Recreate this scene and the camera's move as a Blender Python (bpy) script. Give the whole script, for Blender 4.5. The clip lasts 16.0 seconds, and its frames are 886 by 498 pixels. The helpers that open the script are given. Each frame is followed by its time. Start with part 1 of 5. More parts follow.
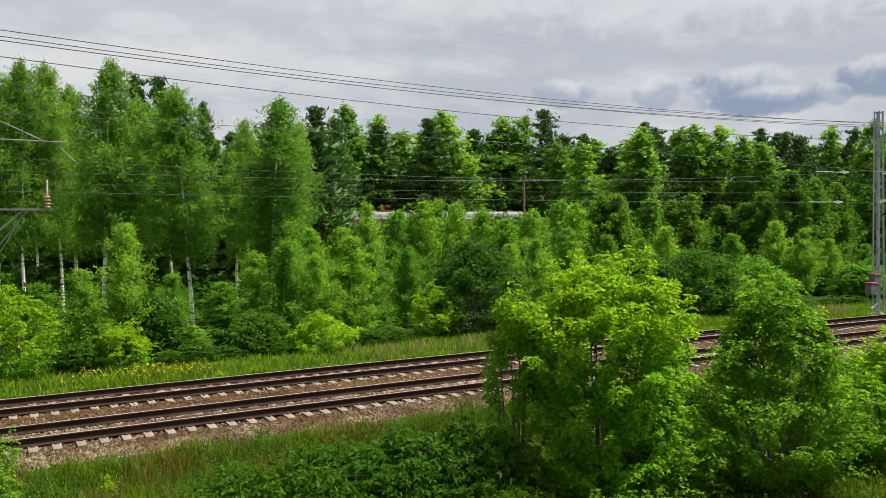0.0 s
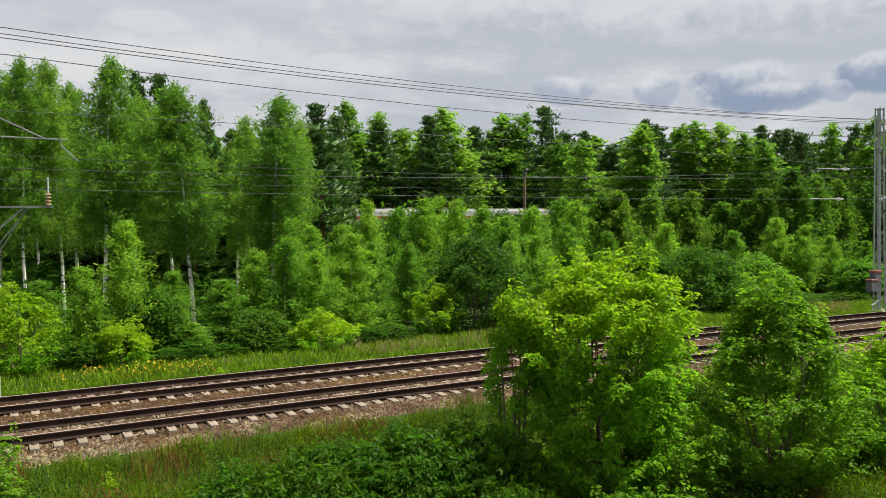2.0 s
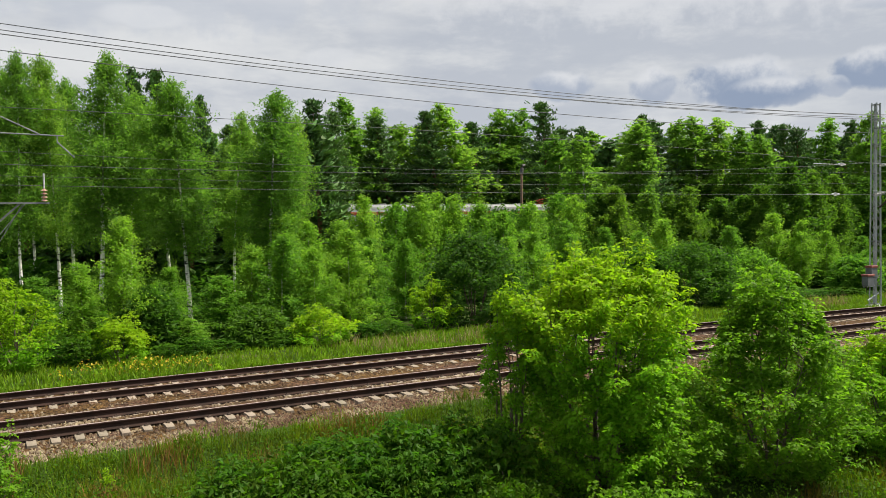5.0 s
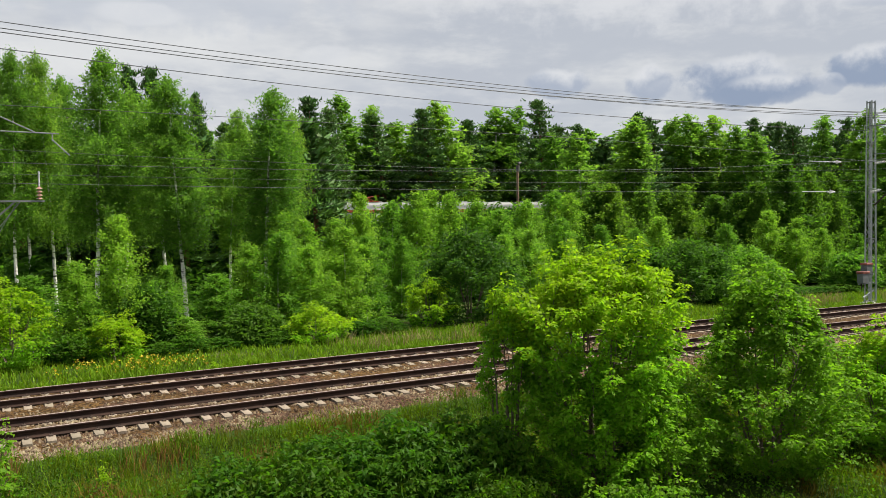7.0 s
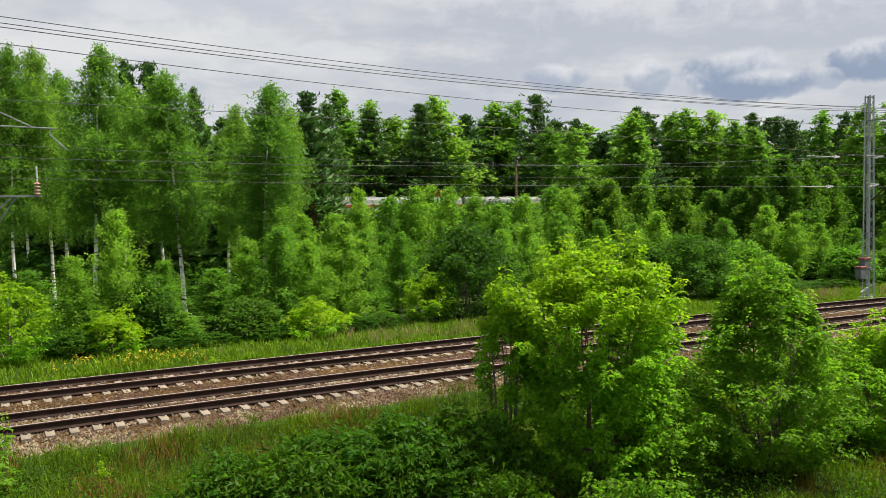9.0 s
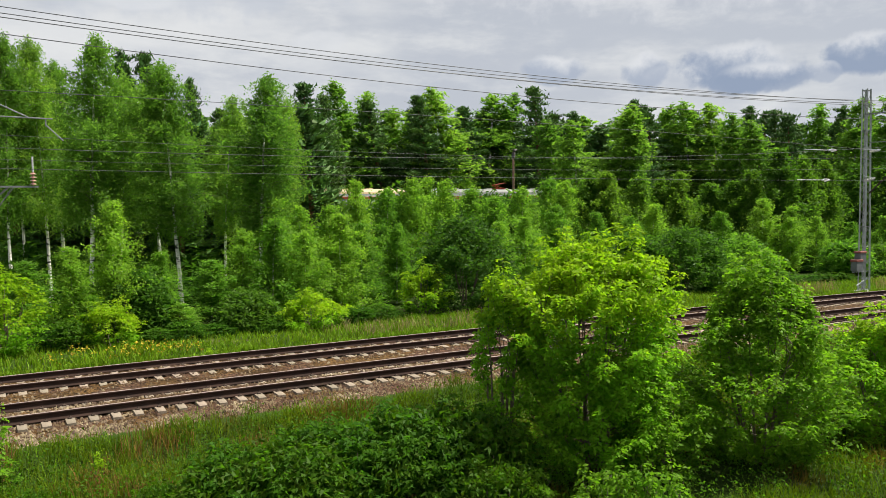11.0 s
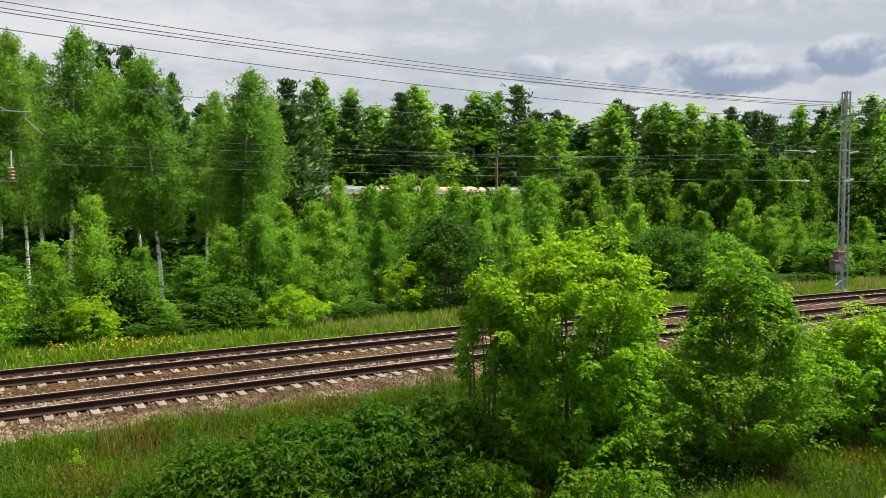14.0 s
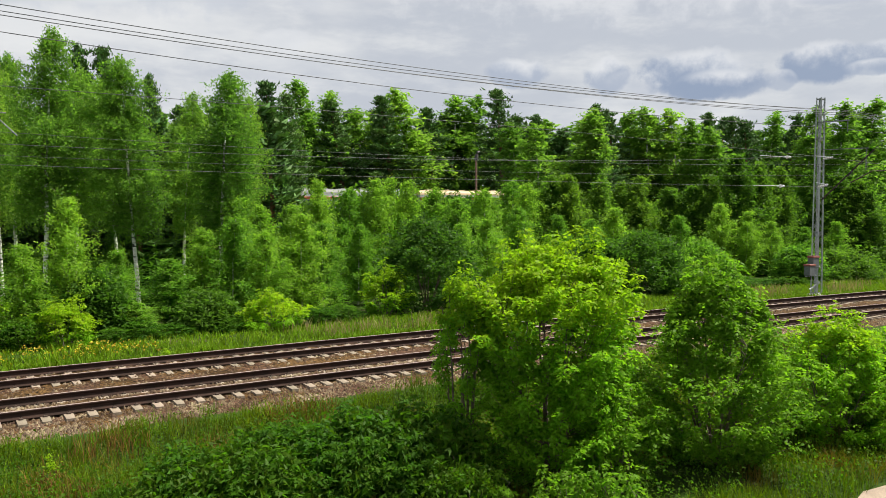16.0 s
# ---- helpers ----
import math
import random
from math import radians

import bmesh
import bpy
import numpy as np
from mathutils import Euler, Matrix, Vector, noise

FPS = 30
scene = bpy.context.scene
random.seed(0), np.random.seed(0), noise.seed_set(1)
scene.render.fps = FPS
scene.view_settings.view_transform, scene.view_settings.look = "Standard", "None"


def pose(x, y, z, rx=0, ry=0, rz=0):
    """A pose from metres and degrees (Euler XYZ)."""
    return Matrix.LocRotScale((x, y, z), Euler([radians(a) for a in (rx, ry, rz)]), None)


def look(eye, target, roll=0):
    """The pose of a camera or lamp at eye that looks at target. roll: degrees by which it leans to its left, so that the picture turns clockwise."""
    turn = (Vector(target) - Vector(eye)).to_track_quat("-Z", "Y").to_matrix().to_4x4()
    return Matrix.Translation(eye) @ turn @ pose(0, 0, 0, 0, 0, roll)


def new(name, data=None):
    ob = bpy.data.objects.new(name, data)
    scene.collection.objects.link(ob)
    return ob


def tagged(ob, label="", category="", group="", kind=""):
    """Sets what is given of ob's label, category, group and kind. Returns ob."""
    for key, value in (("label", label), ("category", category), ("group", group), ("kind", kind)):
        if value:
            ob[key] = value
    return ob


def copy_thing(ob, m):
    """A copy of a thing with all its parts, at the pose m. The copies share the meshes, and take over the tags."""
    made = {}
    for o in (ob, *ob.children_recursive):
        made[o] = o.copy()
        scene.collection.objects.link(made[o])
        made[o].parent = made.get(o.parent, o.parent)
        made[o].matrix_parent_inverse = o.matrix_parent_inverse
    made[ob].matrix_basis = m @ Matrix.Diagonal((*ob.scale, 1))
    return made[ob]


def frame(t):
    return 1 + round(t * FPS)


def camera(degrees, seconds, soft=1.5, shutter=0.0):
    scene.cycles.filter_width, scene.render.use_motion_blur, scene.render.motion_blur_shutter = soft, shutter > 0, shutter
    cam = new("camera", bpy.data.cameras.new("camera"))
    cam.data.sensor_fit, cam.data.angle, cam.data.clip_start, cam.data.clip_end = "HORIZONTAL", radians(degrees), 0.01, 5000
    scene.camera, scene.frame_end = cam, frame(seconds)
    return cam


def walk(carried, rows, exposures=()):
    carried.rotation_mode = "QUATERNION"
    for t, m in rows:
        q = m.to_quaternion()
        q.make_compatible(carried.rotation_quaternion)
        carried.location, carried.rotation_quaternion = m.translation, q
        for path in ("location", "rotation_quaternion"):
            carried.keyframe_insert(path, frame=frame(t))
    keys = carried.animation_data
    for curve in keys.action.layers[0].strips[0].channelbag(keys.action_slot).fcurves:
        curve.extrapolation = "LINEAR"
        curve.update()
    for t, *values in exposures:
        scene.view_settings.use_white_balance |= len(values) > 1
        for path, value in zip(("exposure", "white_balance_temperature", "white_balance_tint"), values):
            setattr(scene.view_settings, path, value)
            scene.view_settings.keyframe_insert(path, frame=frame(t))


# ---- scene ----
EYE = (0.0, -22.07, 5.045)
cam = camera(58.5, 16.0, soft=0.8)
walk(cam, [(t, pose(*EYE, a, b, c)) for t, a, b, c in (
    (0, 88.573, 0.735, -29.745), (0.5, 88.522, 0.735, -29.745), (1, 88.455, 0.745, -29.743), (1.5, 88.387, 0.755, -29.729),
    (2, 88.365, 0.775, -29.700), (2.5, 88.336, 0.775, -29.697), (3, 88.301, 0.785, -29.715), (3.5, 88.256, 0.790, -29.765),
    (4, 88.176, 0.812, -29.806), (6.5, 87.940, 0.895, -30.128), (7, 87.891, 0.903, -30.191), (7.5, 87.836, 0.907, -30.226),
    (8, 87.762, 0.912, -30.258), (8.5, 87.650, 0.923, -30.277), (9, 87.519, 0.920, -30.309), (11.5, 86.771, 0.623, -30.595),
    (12, 86.640, 0.526, -30.680), (12.5, 86.680, 0.430, -30.840), (13, 86.716, 0.355, -31.112), (13.5, 86.752, 0.315, -31.412),
    (14, 86.765, 0.265, -31.738), (14.5, 86.748, 0.192, -32.089), (15, 86.755, 0.128, -32.440), (15.5, 86.845, 0.074, -32.800),
    (16, 87.007, 0.036, -33.225))],
     exposures=((0, 0.9), (4, 0.93), (9, 0.98), (12, 1.0), (16, 1.04)))

# ---- world, sun, exposure ----
SUN_EL, SUN_AZ = radians(60), radians(112)   # azimuth from +y, clockwise


def sky_world():
    w = bpy.data.worlds.new("sky")
    scene.world = w
    w.use_nodes = True
    nt = w.node_tree
    nt.nodes.clear()
    N, L = nt.nodes.new, nt.links.new

    def math_node(op, a, b=None, c=None, clamp=False):
        n = N("ShaderNodeMath")
        n.operation, n.use_clamp = op, clamp
        for i, v in enumerate((a, b, c)):
            if v is None:
                continue
            if isinstance(v, (int, float)):
                n.inputs[i].default_value = v
            else:
                L(v, n.inputs[i])
        return n.outputs[0]

    def mix(f, a, b):
        n = N("ShaderNodeMix")
        n.data_type = "RGBA"
        for i, v in ((0, f), (6, a), (7, b)):
            if isinstance(v, (int, float)):
                n.inputs[i].default_value = v
            elif isinstance(v, tuple):
                n.inputs[i].default_value = (*v, 1)
            else:
                L(v, n.inputs[i])
        return n.outputs[2]

    def noise_tex(vec, scale, detail, rough=0.55):
        n = N("ShaderNodeTexNoise")
        L(vec, n.inputs["Vector"])
        n.inputs["Scale"].default_value, n.inputs["Detail"].default_value = scale, detail
        n.inputs["Roughness"].default_value = rough
        return n.outputs[0]

    def ramp(v, lo, hi):
        n = N("ShaderNodeMapRange")
        n.interpolation_type = "SMOOTHSTEP"
        L(v, n.inputs[0])
        n.inputs[1].default_value, n.inputs[2].default_value = lo, hi
        return n.outputs[0]

    co = N("ShaderNodeTexCoord").outputs["Generated"]
    sky = N("ShaderNodeTexSky")
    sky.sky_type, sky.sun_disc = "NISHITA", False
    sky.sun_elevation, sky.sun_rotation = SUN_EL, SUN_AZ
    dim = N("ShaderNodeVectorMath")
    dim.operation = "SCALE"
    L(sky.outputs[0], dim.inputs[0])
    dim.inputs[3].default_value = 0.10
    # a high veil of cloud with soft grey patches, flattened towards the horizon
    m = N("ShaderNodeMapping")
    m.inputs["Scale"].default_value = (1, 1, 3.2)
    L(co, m.inputs[0])
    veil = noise_tex(m.outputs[0], 2.6, 6)
    fine = noise_tex(m.outputs[0], 9, 8, 0.6)
    white = mix(ramp(veil, 0.38, 0.62), (0.545, 0.575, 0.635), (0.79, 0.797, 0.805))
    white = mix(math_node("MULTIPLY", ramp(fine, 0.45, 0.75), 0.55), white, (0.87, 0.87, 0.86))
    col = mix(0.93, dim.outputs[0], white)
    # cumulus clouds low over the wood: heading (deg from +y), elevation, half width, half height, darkness
    puff = noise_tex(co, 26, 7, 0.6)
    for az, el, a, b, dark, thick in CLOUDS:
        az, el = radians(az), radians(el)
        c = Vector((math.sin(az) * math.cos(el), math.cos(az) * math.cos(el), math.sin(el)))
        r = Vector((math.cos(az), -math.sin(az), 0))
        u = r.cross(c)
        uv = []
        for axis, half in ((r, a), (u, b)):
            d = N("ShaderNodeVectorMath")
            d.operation = "DOT_PRODUCT"
            L(co, d.inputs[0])
            d.inputs[1].default_value = axis
            uv.append(math_node("DIVIDE", math_node("SUBTRACT", d.outputs["Value"], axis.dot(c)), half))
        q = math_node("ADD", math_node("POWER", uv[0], 2), math_node("POWER", uv[1], 2))
        face = N("ShaderNodeVectorMath")
        face.operation = "DOT_PRODUCT"
        L(co, face.inputs[0])
        face.inputs[1].default_value = c
        q = math_node("ADD", q, math_node("MULTIPLY", math_node("SUBTRACT", puff, 0.5), 2.0))
        body = math_node("MULTIPLY", ramp(q, 1.25, 0.55), math_node("GREATER_THAN", face.outputs["Value"], 0.8))
        shade = ramp(math_node("ADD", uv[1], math_node("MULTIPLY", math_node("SUBTRACT", puff, 0.5), 3.2)), 1.3, -0.4)
        ccol = mix(math_node("MULTIPLY", shade, dark, clamp=True), (0.78, 0.795, 0.825), (0.30, 0.37, 0.50))
        col = mix(math_node("MULTIPLY", body, thick), col, ccol)
    bg = N("ShaderNodeBackground")
    L(col, bg.inputs[0])
    bg.inputs[1].default_value = 0.50
    L(bg.outputs[0], N("ShaderNodeOutputWorld").inputs[0])


CLOUDS = ((52, 20, 0.42, 0.12, 0.0, 0.6), (9, 19, 0.32, 0.11, 0.45, 0.6), (38.6, 9.5, 0.036, 0.019, 0.75, 0.9), (44.8, 9.2, 0.026, 0.024, 0.8, 0.9),
          (47.5, 8.6, 0.05, 0.016, 0.7, 0.4), (51.0, 9.0, 0.064, 0.030, 1.0, 0.95), (52.6, 8.3, 0.05, 0.018, 1.0, 0.8), (58.6, 9.3, 0.042, 0.024, 1.0, 0.95),
          (62.2, 9.4, 0.028, 0.017, 0.9, 0.9), (56.2, 8.3, 0.016, 0.012, 0.8, 0.7), (61.6, 8.8, 0.03, 0.009, 0.8, 0.7), (9.5, 13.9, 0.05, 0.014, 0.0, 0.45),
          (22.0, 11.6, 0.035, 0.014, 0.1, 0.45), (2.0, 16.0, 0.05, 0.02, 0.3, 0.3), (60.0, 13.2, 0.05, 0.008, 0.6, 0.5))
sky_world()
sun = new("sun", bpy.data.lights.new("sun", "SUN"))
sun.data.energy, sun.data.angle, sun.data.color = 5.0, radians(3), (1.0, 0.93, 0.80)
sun.matrix_world = look((0, 0, 30), (-math.sin(SUN_AZ) * math.cos(SUN_EL), -math.cos(SUN_AZ) * math.cos(SUN_EL), 30 - math.sin(SUN_EL)))


# ---- materials ----
def material(name, base, base2=None, rough=0.8, metal=0.0, scale=6.0, scale2=60.0, bump=0.3, depth=0.01, spread=0.0, islands=0.0,
             translucent=None, stain=None, stain_scale=1.0, stain_at=(0.55, 0.7), coord="Object", stretch=(1, 1, 1), grit=(0.8, 1.2)):
    mt = bpy.data.materials.new(name)
    mt.use_nodes = True
    nt = mt.node_tree
    N, L = nt.nodes.new, nt.links.new
    b = nt.nodes["Principled BSDF"]
    b.inputs["Roughness"].default_value, b.inputs["Metallic"].default_value = rough, metal
    tc = N("ShaderNodeTexCoord").outputs[coord]
    mp = N("ShaderNodeMapping")
    mp.inputs["Scale"].default_value = stretch
    L(tc, mp.inputs[0])
    co = mp.outputs[0]

    def nz(s, d=5):
        n = N("ShaderNodeTexNoise")
        L(co, n.inputs["Vector"])
        n.inputs["Scale"].default_value, n.inputs["Detail"].default_value = s, d
        return n.outputs[0]

    def mixc(f, a, c):
        n = N("ShaderNodeMix")
        n.data_type = "RGBA"
        L(f, n.inputs[0])
        for i, v in ((6, a), (7, c)):
            if isinstance(v, tuple):
                n.inputs[i].default_value = (*v, 1)
            else:
                L(v, n.inputs[i])
        return n.outputs[2]

    def rng(v, lo, hi, o0=0.0, o1=1.0):
        n = N("ShaderNodeMapRange")
        L(v, n.inputs[0])
        for i, x in enumerate((lo, hi, o0, o1)):
            n.inputs[1 + i].default_value = x
        return n.outputs[0]

    base2 = base2 or tuple(c * 0.7 for c in base)
    big, small = nz(scale), nz(scale2, 3)
    col = mixc(rng(big, 0.35, 0.65), base, base2)
    if islands:
        g = N("ShaderNodeNewGeometry").outputs["Random Per Island"]
        hs = N("ShaderNodeHueSaturation")
        L(col, hs.inputs["Color"])
        L(rng(g, 0, 1, 1 - islands, 1 + islands), hs.inputs["Value"])
        L(rng(g, 0, 1, 0.5 - islands * 0.05, 0.5 + islands * 0.04), hs.inputs["Hue"])
        col = hs.outputs[0]
    if spread:
        o = N("ShaderNodeObjectInfo").outputs["Random"]
        hs = N("ShaderNodeHueSaturation")
        L(col, hs.inputs["Color"])
        L(rng(o, 0, 1, 1 - spread, 1 + spread), hs.inputs["Value"])
        L(rng(o, 0, 1, 0.5 + spread * 0.06, 0.5 - spread * 0.06), hs.inputs["Hue"])
        col = hs.outputs[0]
    if stain:
        col = mixc(rng(nz(stain_scale, 6), *stain_at), col, stain)
    fine = N("ShaderNodeHueSaturation")
    L(col, fine.inputs["Color"])
    L(rng(small, 0.3, 0.7, *grit), fine.inputs["Value"])
    col = fine.outputs[0]
    L(col, b.inputs["Base Color"])
    L(rng(small, 0.3, 0.7, max(0.02, rough - 0.1), min(1, rough + 0.1)), b.inputs["Roughness"])
    if bump:
        bp = N("ShaderNodeBump")
        bp.inputs["Strength"].default_value, bp.inputs["Distance"].default_value = bump, depth
        L(small, bp.inputs["Height"])
        L(bp.outputs[0], b.inputs["Normal"])
    if translucent:
        amount, tint = translucent
        tr = N("ShaderNodeBsdfTranslucent")
        tc2 = N("ShaderNodeMix")
        tc2.data_type, tc2.blend_type = "RGBA", "MULTIPLY"
        tc2.inputs[0].default_value = 1
        L(col, tc2.inputs[6])
        tc2.inputs[7].default_value = (*tint, 1)
        L(tc2.outputs[2], tr.inputs[0])
        mx = N("ShaderNodeMixShader")
        mx.inputs[0].default_value = amount
        L(b.outputs[0], mx.inputs[1])
        L(tr.outputs[0], mx.inputs[2])
        L(mx.outputs[0], nt.nodes["Material Output"].inputs[0])
    return mt


def leaf_material(name, a, b, spread=0.2, islands=0.12, amount=0.58):
    mt = material(name, a, b, rough=0.55, scale=0.9, scale2=9, bump=0, spread=spread, islands=islands, translucent=(amount, (1.3, 1.45, 0.62)))
    mt.node_tree.nodes["Principled BSDF"].inputs["Specular IOR Level"].default_value = 0.12
    return mt


M_BIRCH = leaf_material("birch_leaves", (0.157, 0.287, 0.047), (0.111, 0.219, 0.035), amount=0.64)
M_YOUNG = leaf_material("young_birch_leaves", (0.163, 0.311, 0.035), (0.119, 0.246, 0.029))
# young birch leaves with the deeper shade on YOUNG_B darkened into the colour
M_YOUNGSHADE = leaf_material("shaded_birch_leaves", (0.095, 0.191, 0.022), (0.068, 0.149, 0.017))
M_WILLOW = leaf_material("willow_leaves", (0.076, 0.166, 0.020), (0.049, 0.119, 0.015))
M_DARKWILLOW = leaf_material("dark_willow_leaves", (0.052, 0.125, 0.018), (0.036, 0.092, 0.014), 0.05, 0.2)
M_MAPLE = leaf_material("maple_leaves", (0.188, 0.371, 0.019), (0.132, 0.289, 0.016), 0.08)
# yellow young shoots; light on the shrub tops is put into the colour too
M_TIP = leaf_material("maple_lit_shoot_leaves", (0.239, 0.363, 0.014), (0.177, 0.319, 0.012), 0.05)
M_HERB = leaf_material("herb_leaves", (0.064, 0.156, 0.012), (0.039, 0.111, 0.009), 0.15)
M_NEEDLE = leaf_material("pine_needles", (0.078, 0.159, 0.041), (0.054, 0.115, 0.031), 0.15, 0.35, 0.12)
M_GRASS = material("grass_blades", (0.118, 0.185, 0.006), (0.058, 0.125, 0.006), 0.6, scale=0.45, scale2=7, bump=0, islands=0.35,
                   translucent=(0.3, (1.5, 1.4, 0.5)), stain=(0.15, 0.10, 0.022), stain_scale=0.7, stain_at=(0.54, 0.68))
M_VERGE = leaf_material("verge_grass_blades", (0.148, 0.245, 0.011), (0.102, 0.188, 0.011), 0.0, 0.35, 0.35)
M_SORREL = leaf_material("reddish_seed_stalks", (0.21, 0.115, 0.040), (0.15, 0.075, 0.028), 0.0, 0.3, 0.3)
M_STRAW = leaf_material("seed_heads", (0.272, 0.216, 0.120), (0.208, 0.176, 0.080), 0.0, 0.3, 0.3)
M_YELLOW = leaf_material("yellow_flowers", (0.383, 0.281, 0.017), (0.289, 0.238, 0.025), 0.0, 0.3, 0.3)
M_BIRCHBARK = material("birch_bark", (0.74, 0.72, 0.67), (0.62, 0.60, 0.55), 0.8, scale=2, scale2=25, bump=0.4, depth=0.01,
                       stain=(0.03, 0.028, 0.025), stain_scale=1.0, stain_at=(0.56, 0.60), stretch=(2, 2, 5))
M_PINEBARK = material("pine_bark", (0.22, 0.10, 0.05), (0.10, 0.06, 0.04), 0.9, scale=1.2, scale2=18, bump=0.8, depth=0.03, stretch=(3, 3, 1))
M_BARK = material("grey_bark", (0.13, 0.10, 0.07), (0.08, 0.065, 0.045), 0.9, scale=3, scale2=30, bump=0.6, depth=0.01)
M_SOIL = material("meadow_soil", (0.025, 0.052, 0.004), (0.019, 0.034, 0.005), 0.95, scale=0.5, scale2=14, bump=0.8, depth=0.05,
                  stain=(0.055, 0.06, 0.02), stain_scale=0.35, stain_at=(0.58, 0.68))
M_BALLAST = material("ballast", (0.061, 0.035, 0.013), (0.030, 0.017, 0.007), 0.95, scale=0.9, scale2=12, bump=1.0, depth=0.06,
                     stain=(0.05, 0.028, 0.018), stain_scale=0.6, stain_at=(0.5, 0.62), grit=(0.1, 2.3))
M_STONE = material("ballast_stones", (0.177, 0.139, 0.094), (0.059, 0.037, 0.022), 0.9, scale=0.8, scale2=40, bump=0.4, depth=0.01, islands=0.5)
M_CONCRETE = material("sleeper_concrete", (0.216, 0.180, 0.136), (0.152, 0.120, 0.090), 0.9, scale=3, scale2=50, bump=0.4, depth=0.008, spread=0.18,
                      stain=(0.17, 0.11, 0.08), stain_scale=2.2, stain_at=(0.52, 0.7))
M_RAIL = material("rusty_rail_steel", (0.046, 0.027, 0.021), (0.028, 0.018, 0.015), 0.8, 0.0, scale=2, scale2=60, bump=0.3, depth=0.003)
# worn running surface; its sky highlight is painted in as a pale colour
M_RAILTOP = material("worn_rail_head_highlight", (0.33, 0.26, 0.25), (0.22, 0.17, 0.165), 0.5, 0.1, scale=3, scale2=80, bump=0.1, depth=0.001)
M_IRON = material("dark_iron", (0.04, 0.03, 0.026), (0.06, 0.04, 0.03), 0.75, 0.4, scale=10, scale2=90, bump=0.3, depth=0.003)
M_GALV = material("galvanised_steel", (0.390, 0.420, 0.427), (0.315, 0.345, 0.352), 0.6, 0.25, scale=1.5, scale2=40, bump=0.15, depth=0.003,
                  stain=(0.22, 0.17, 0.13), stain_scale=1.6, stain_at=(0.62, 0.75))
M_PALE = material("pale_painted_concrete", (0.496, 0.496, 0.480), (0.400, 0.400, 0.384), 0.85, scale=2, scale2=40, bump=0.3, depth=0.005,
                  stain=(0.3, 0.28, 0.24), stain_scale=2.5, stain_at=(0.55, 0.7))
M_CERAMIC = material("brown_ceramic", (0.35, 0.20, 0.14), (0.28, 0.16, 0.11), 0.3, scale=8, scale2=60, bump=0)
M_WHITE = material("white_insulator", (0.50, 0.50, 0.49), (0.42, 0.42, 0.41), 0.35, scale=8, scale2=60, bump=0)
M_WIRE = material("weathered_wire", (0.05, 0.055, 0.06), (0.08, 0.085, 0.09), 0.6, 0.5, scale=1, scale2=20, bump=0)
M_BOX = material("grey_cabinet_paint", (0.10, 0.115, 0.12), (0.07, 0.08, 0.085), 0.6, scale=3, scale2=40, bump=0.1, depth=0.002)
M_REDLID = material("faded_red_paint", (0.22, 0.06, 0.045), (0.15, 0.045, 0.035), 0.6, scale=3, scale2=40, bump=0.1, depth=0.002)
M_TRAINWHITE = material("train_grey_white_paint", (0.320, 0.336, 0.344), (0.256, 0.272, 0.280), 0.4, scale=0.6, scale2=12, bump=0.05, depth=0.003)
M_TRAINRED = material("train_red_paint", (0.250, 0.030, 0.015), (0.210, 0.025, 0.015), 0.4, scale=0.6, scale2=12, bump=0.05, depth=0.003)
M_TRAINCREAM = material("train_cream_roof_paint", (0.40, 0.29, 0.17), (0.33, 0.24, 0.14), 0.5, scale=0.6, scale2=12, bump=0.05, depth=0.003)
M_TRAINDARK = material("train_dark_gear", (0.03, 0.03, 0.032), (0.05, 0.045, 0.04), 0.7, scale=2, scale2=30, bump=0.2, depth=0.005)
M_GLASS = material("train_window_glass", (0.03, 0.04, 0.05), (0.02, 0.03, 0.04), 0.08, scale=2, scale2=30, bump=0)
M_SAND = material("sandy_path", (0.26, 0.205, 0.16), (0.20, 0.155, 0.12), 0.95, scale=1.5, scale2=30, bump=0.6, depth=0.02)
M_POLE = material("weathered_pole_wood", (0.24, 0.15, 0.10), (0.15, 0.10, 0.075), 0.9, scale=2, scale2=30, bump=0.4, depth=0.01, stretch=(3, 3, 0.5))
M_DULLSTEEL = material("dull_steel", (0.208, 0.224, 0.224), (0.144, 0.152, 0.152), 0.6, 0.3, scale=2, scale2=40, bump=0.1, depth=0.003)
M_TRAINROOF = material("dusty_train_roof_paint", (0.152, 0.160, 0.160), (0.112, 0.120, 0.120), 0.6, scale=0.6, scale2=12, bump=0.05, depth=0.003)
for m in (M_GRASS, M_VERGE):
    m.node_tree.nodes["Principled BSDF"].inputs["Specular IOR Level"].default_value = 0.1
M_ELDER = leaf_material("box_elder_leaves", (0.150, 0.289, 0.019), (0.099, 0.215, 0.016), 0.05)
M_WEED = leaf_material("weed_leaves", (0.069, 0.147, 0.008), (0.041, 0.100, 0.006), 0.0, 0.35)

for dull in (M_GRASS, M_SOIL, M_BALLAST, M_STONE, M_RAIL):
    dull.node_tree.nodes["Principled BSDF"].inputs["Specular IOR Level"].default_value = 0.1


# ---- mesh helpers ----
def part(name, bm, mat, parent=None, label="", smooth=False):
    me = bpy.data.meshes.new(name)
    bm.to_mesh(me)
    bm.free()
    for m in mat if isinstance(mat, (list, tuple)) else (mat,):
        me.materials.append(m)
    if smooth:
        me.polygons.foreach_set("use_smooth", [True] * len(me.polygons))
    ob = new(name, me)
    ob.parent = parent
    return tagged(ob, label)


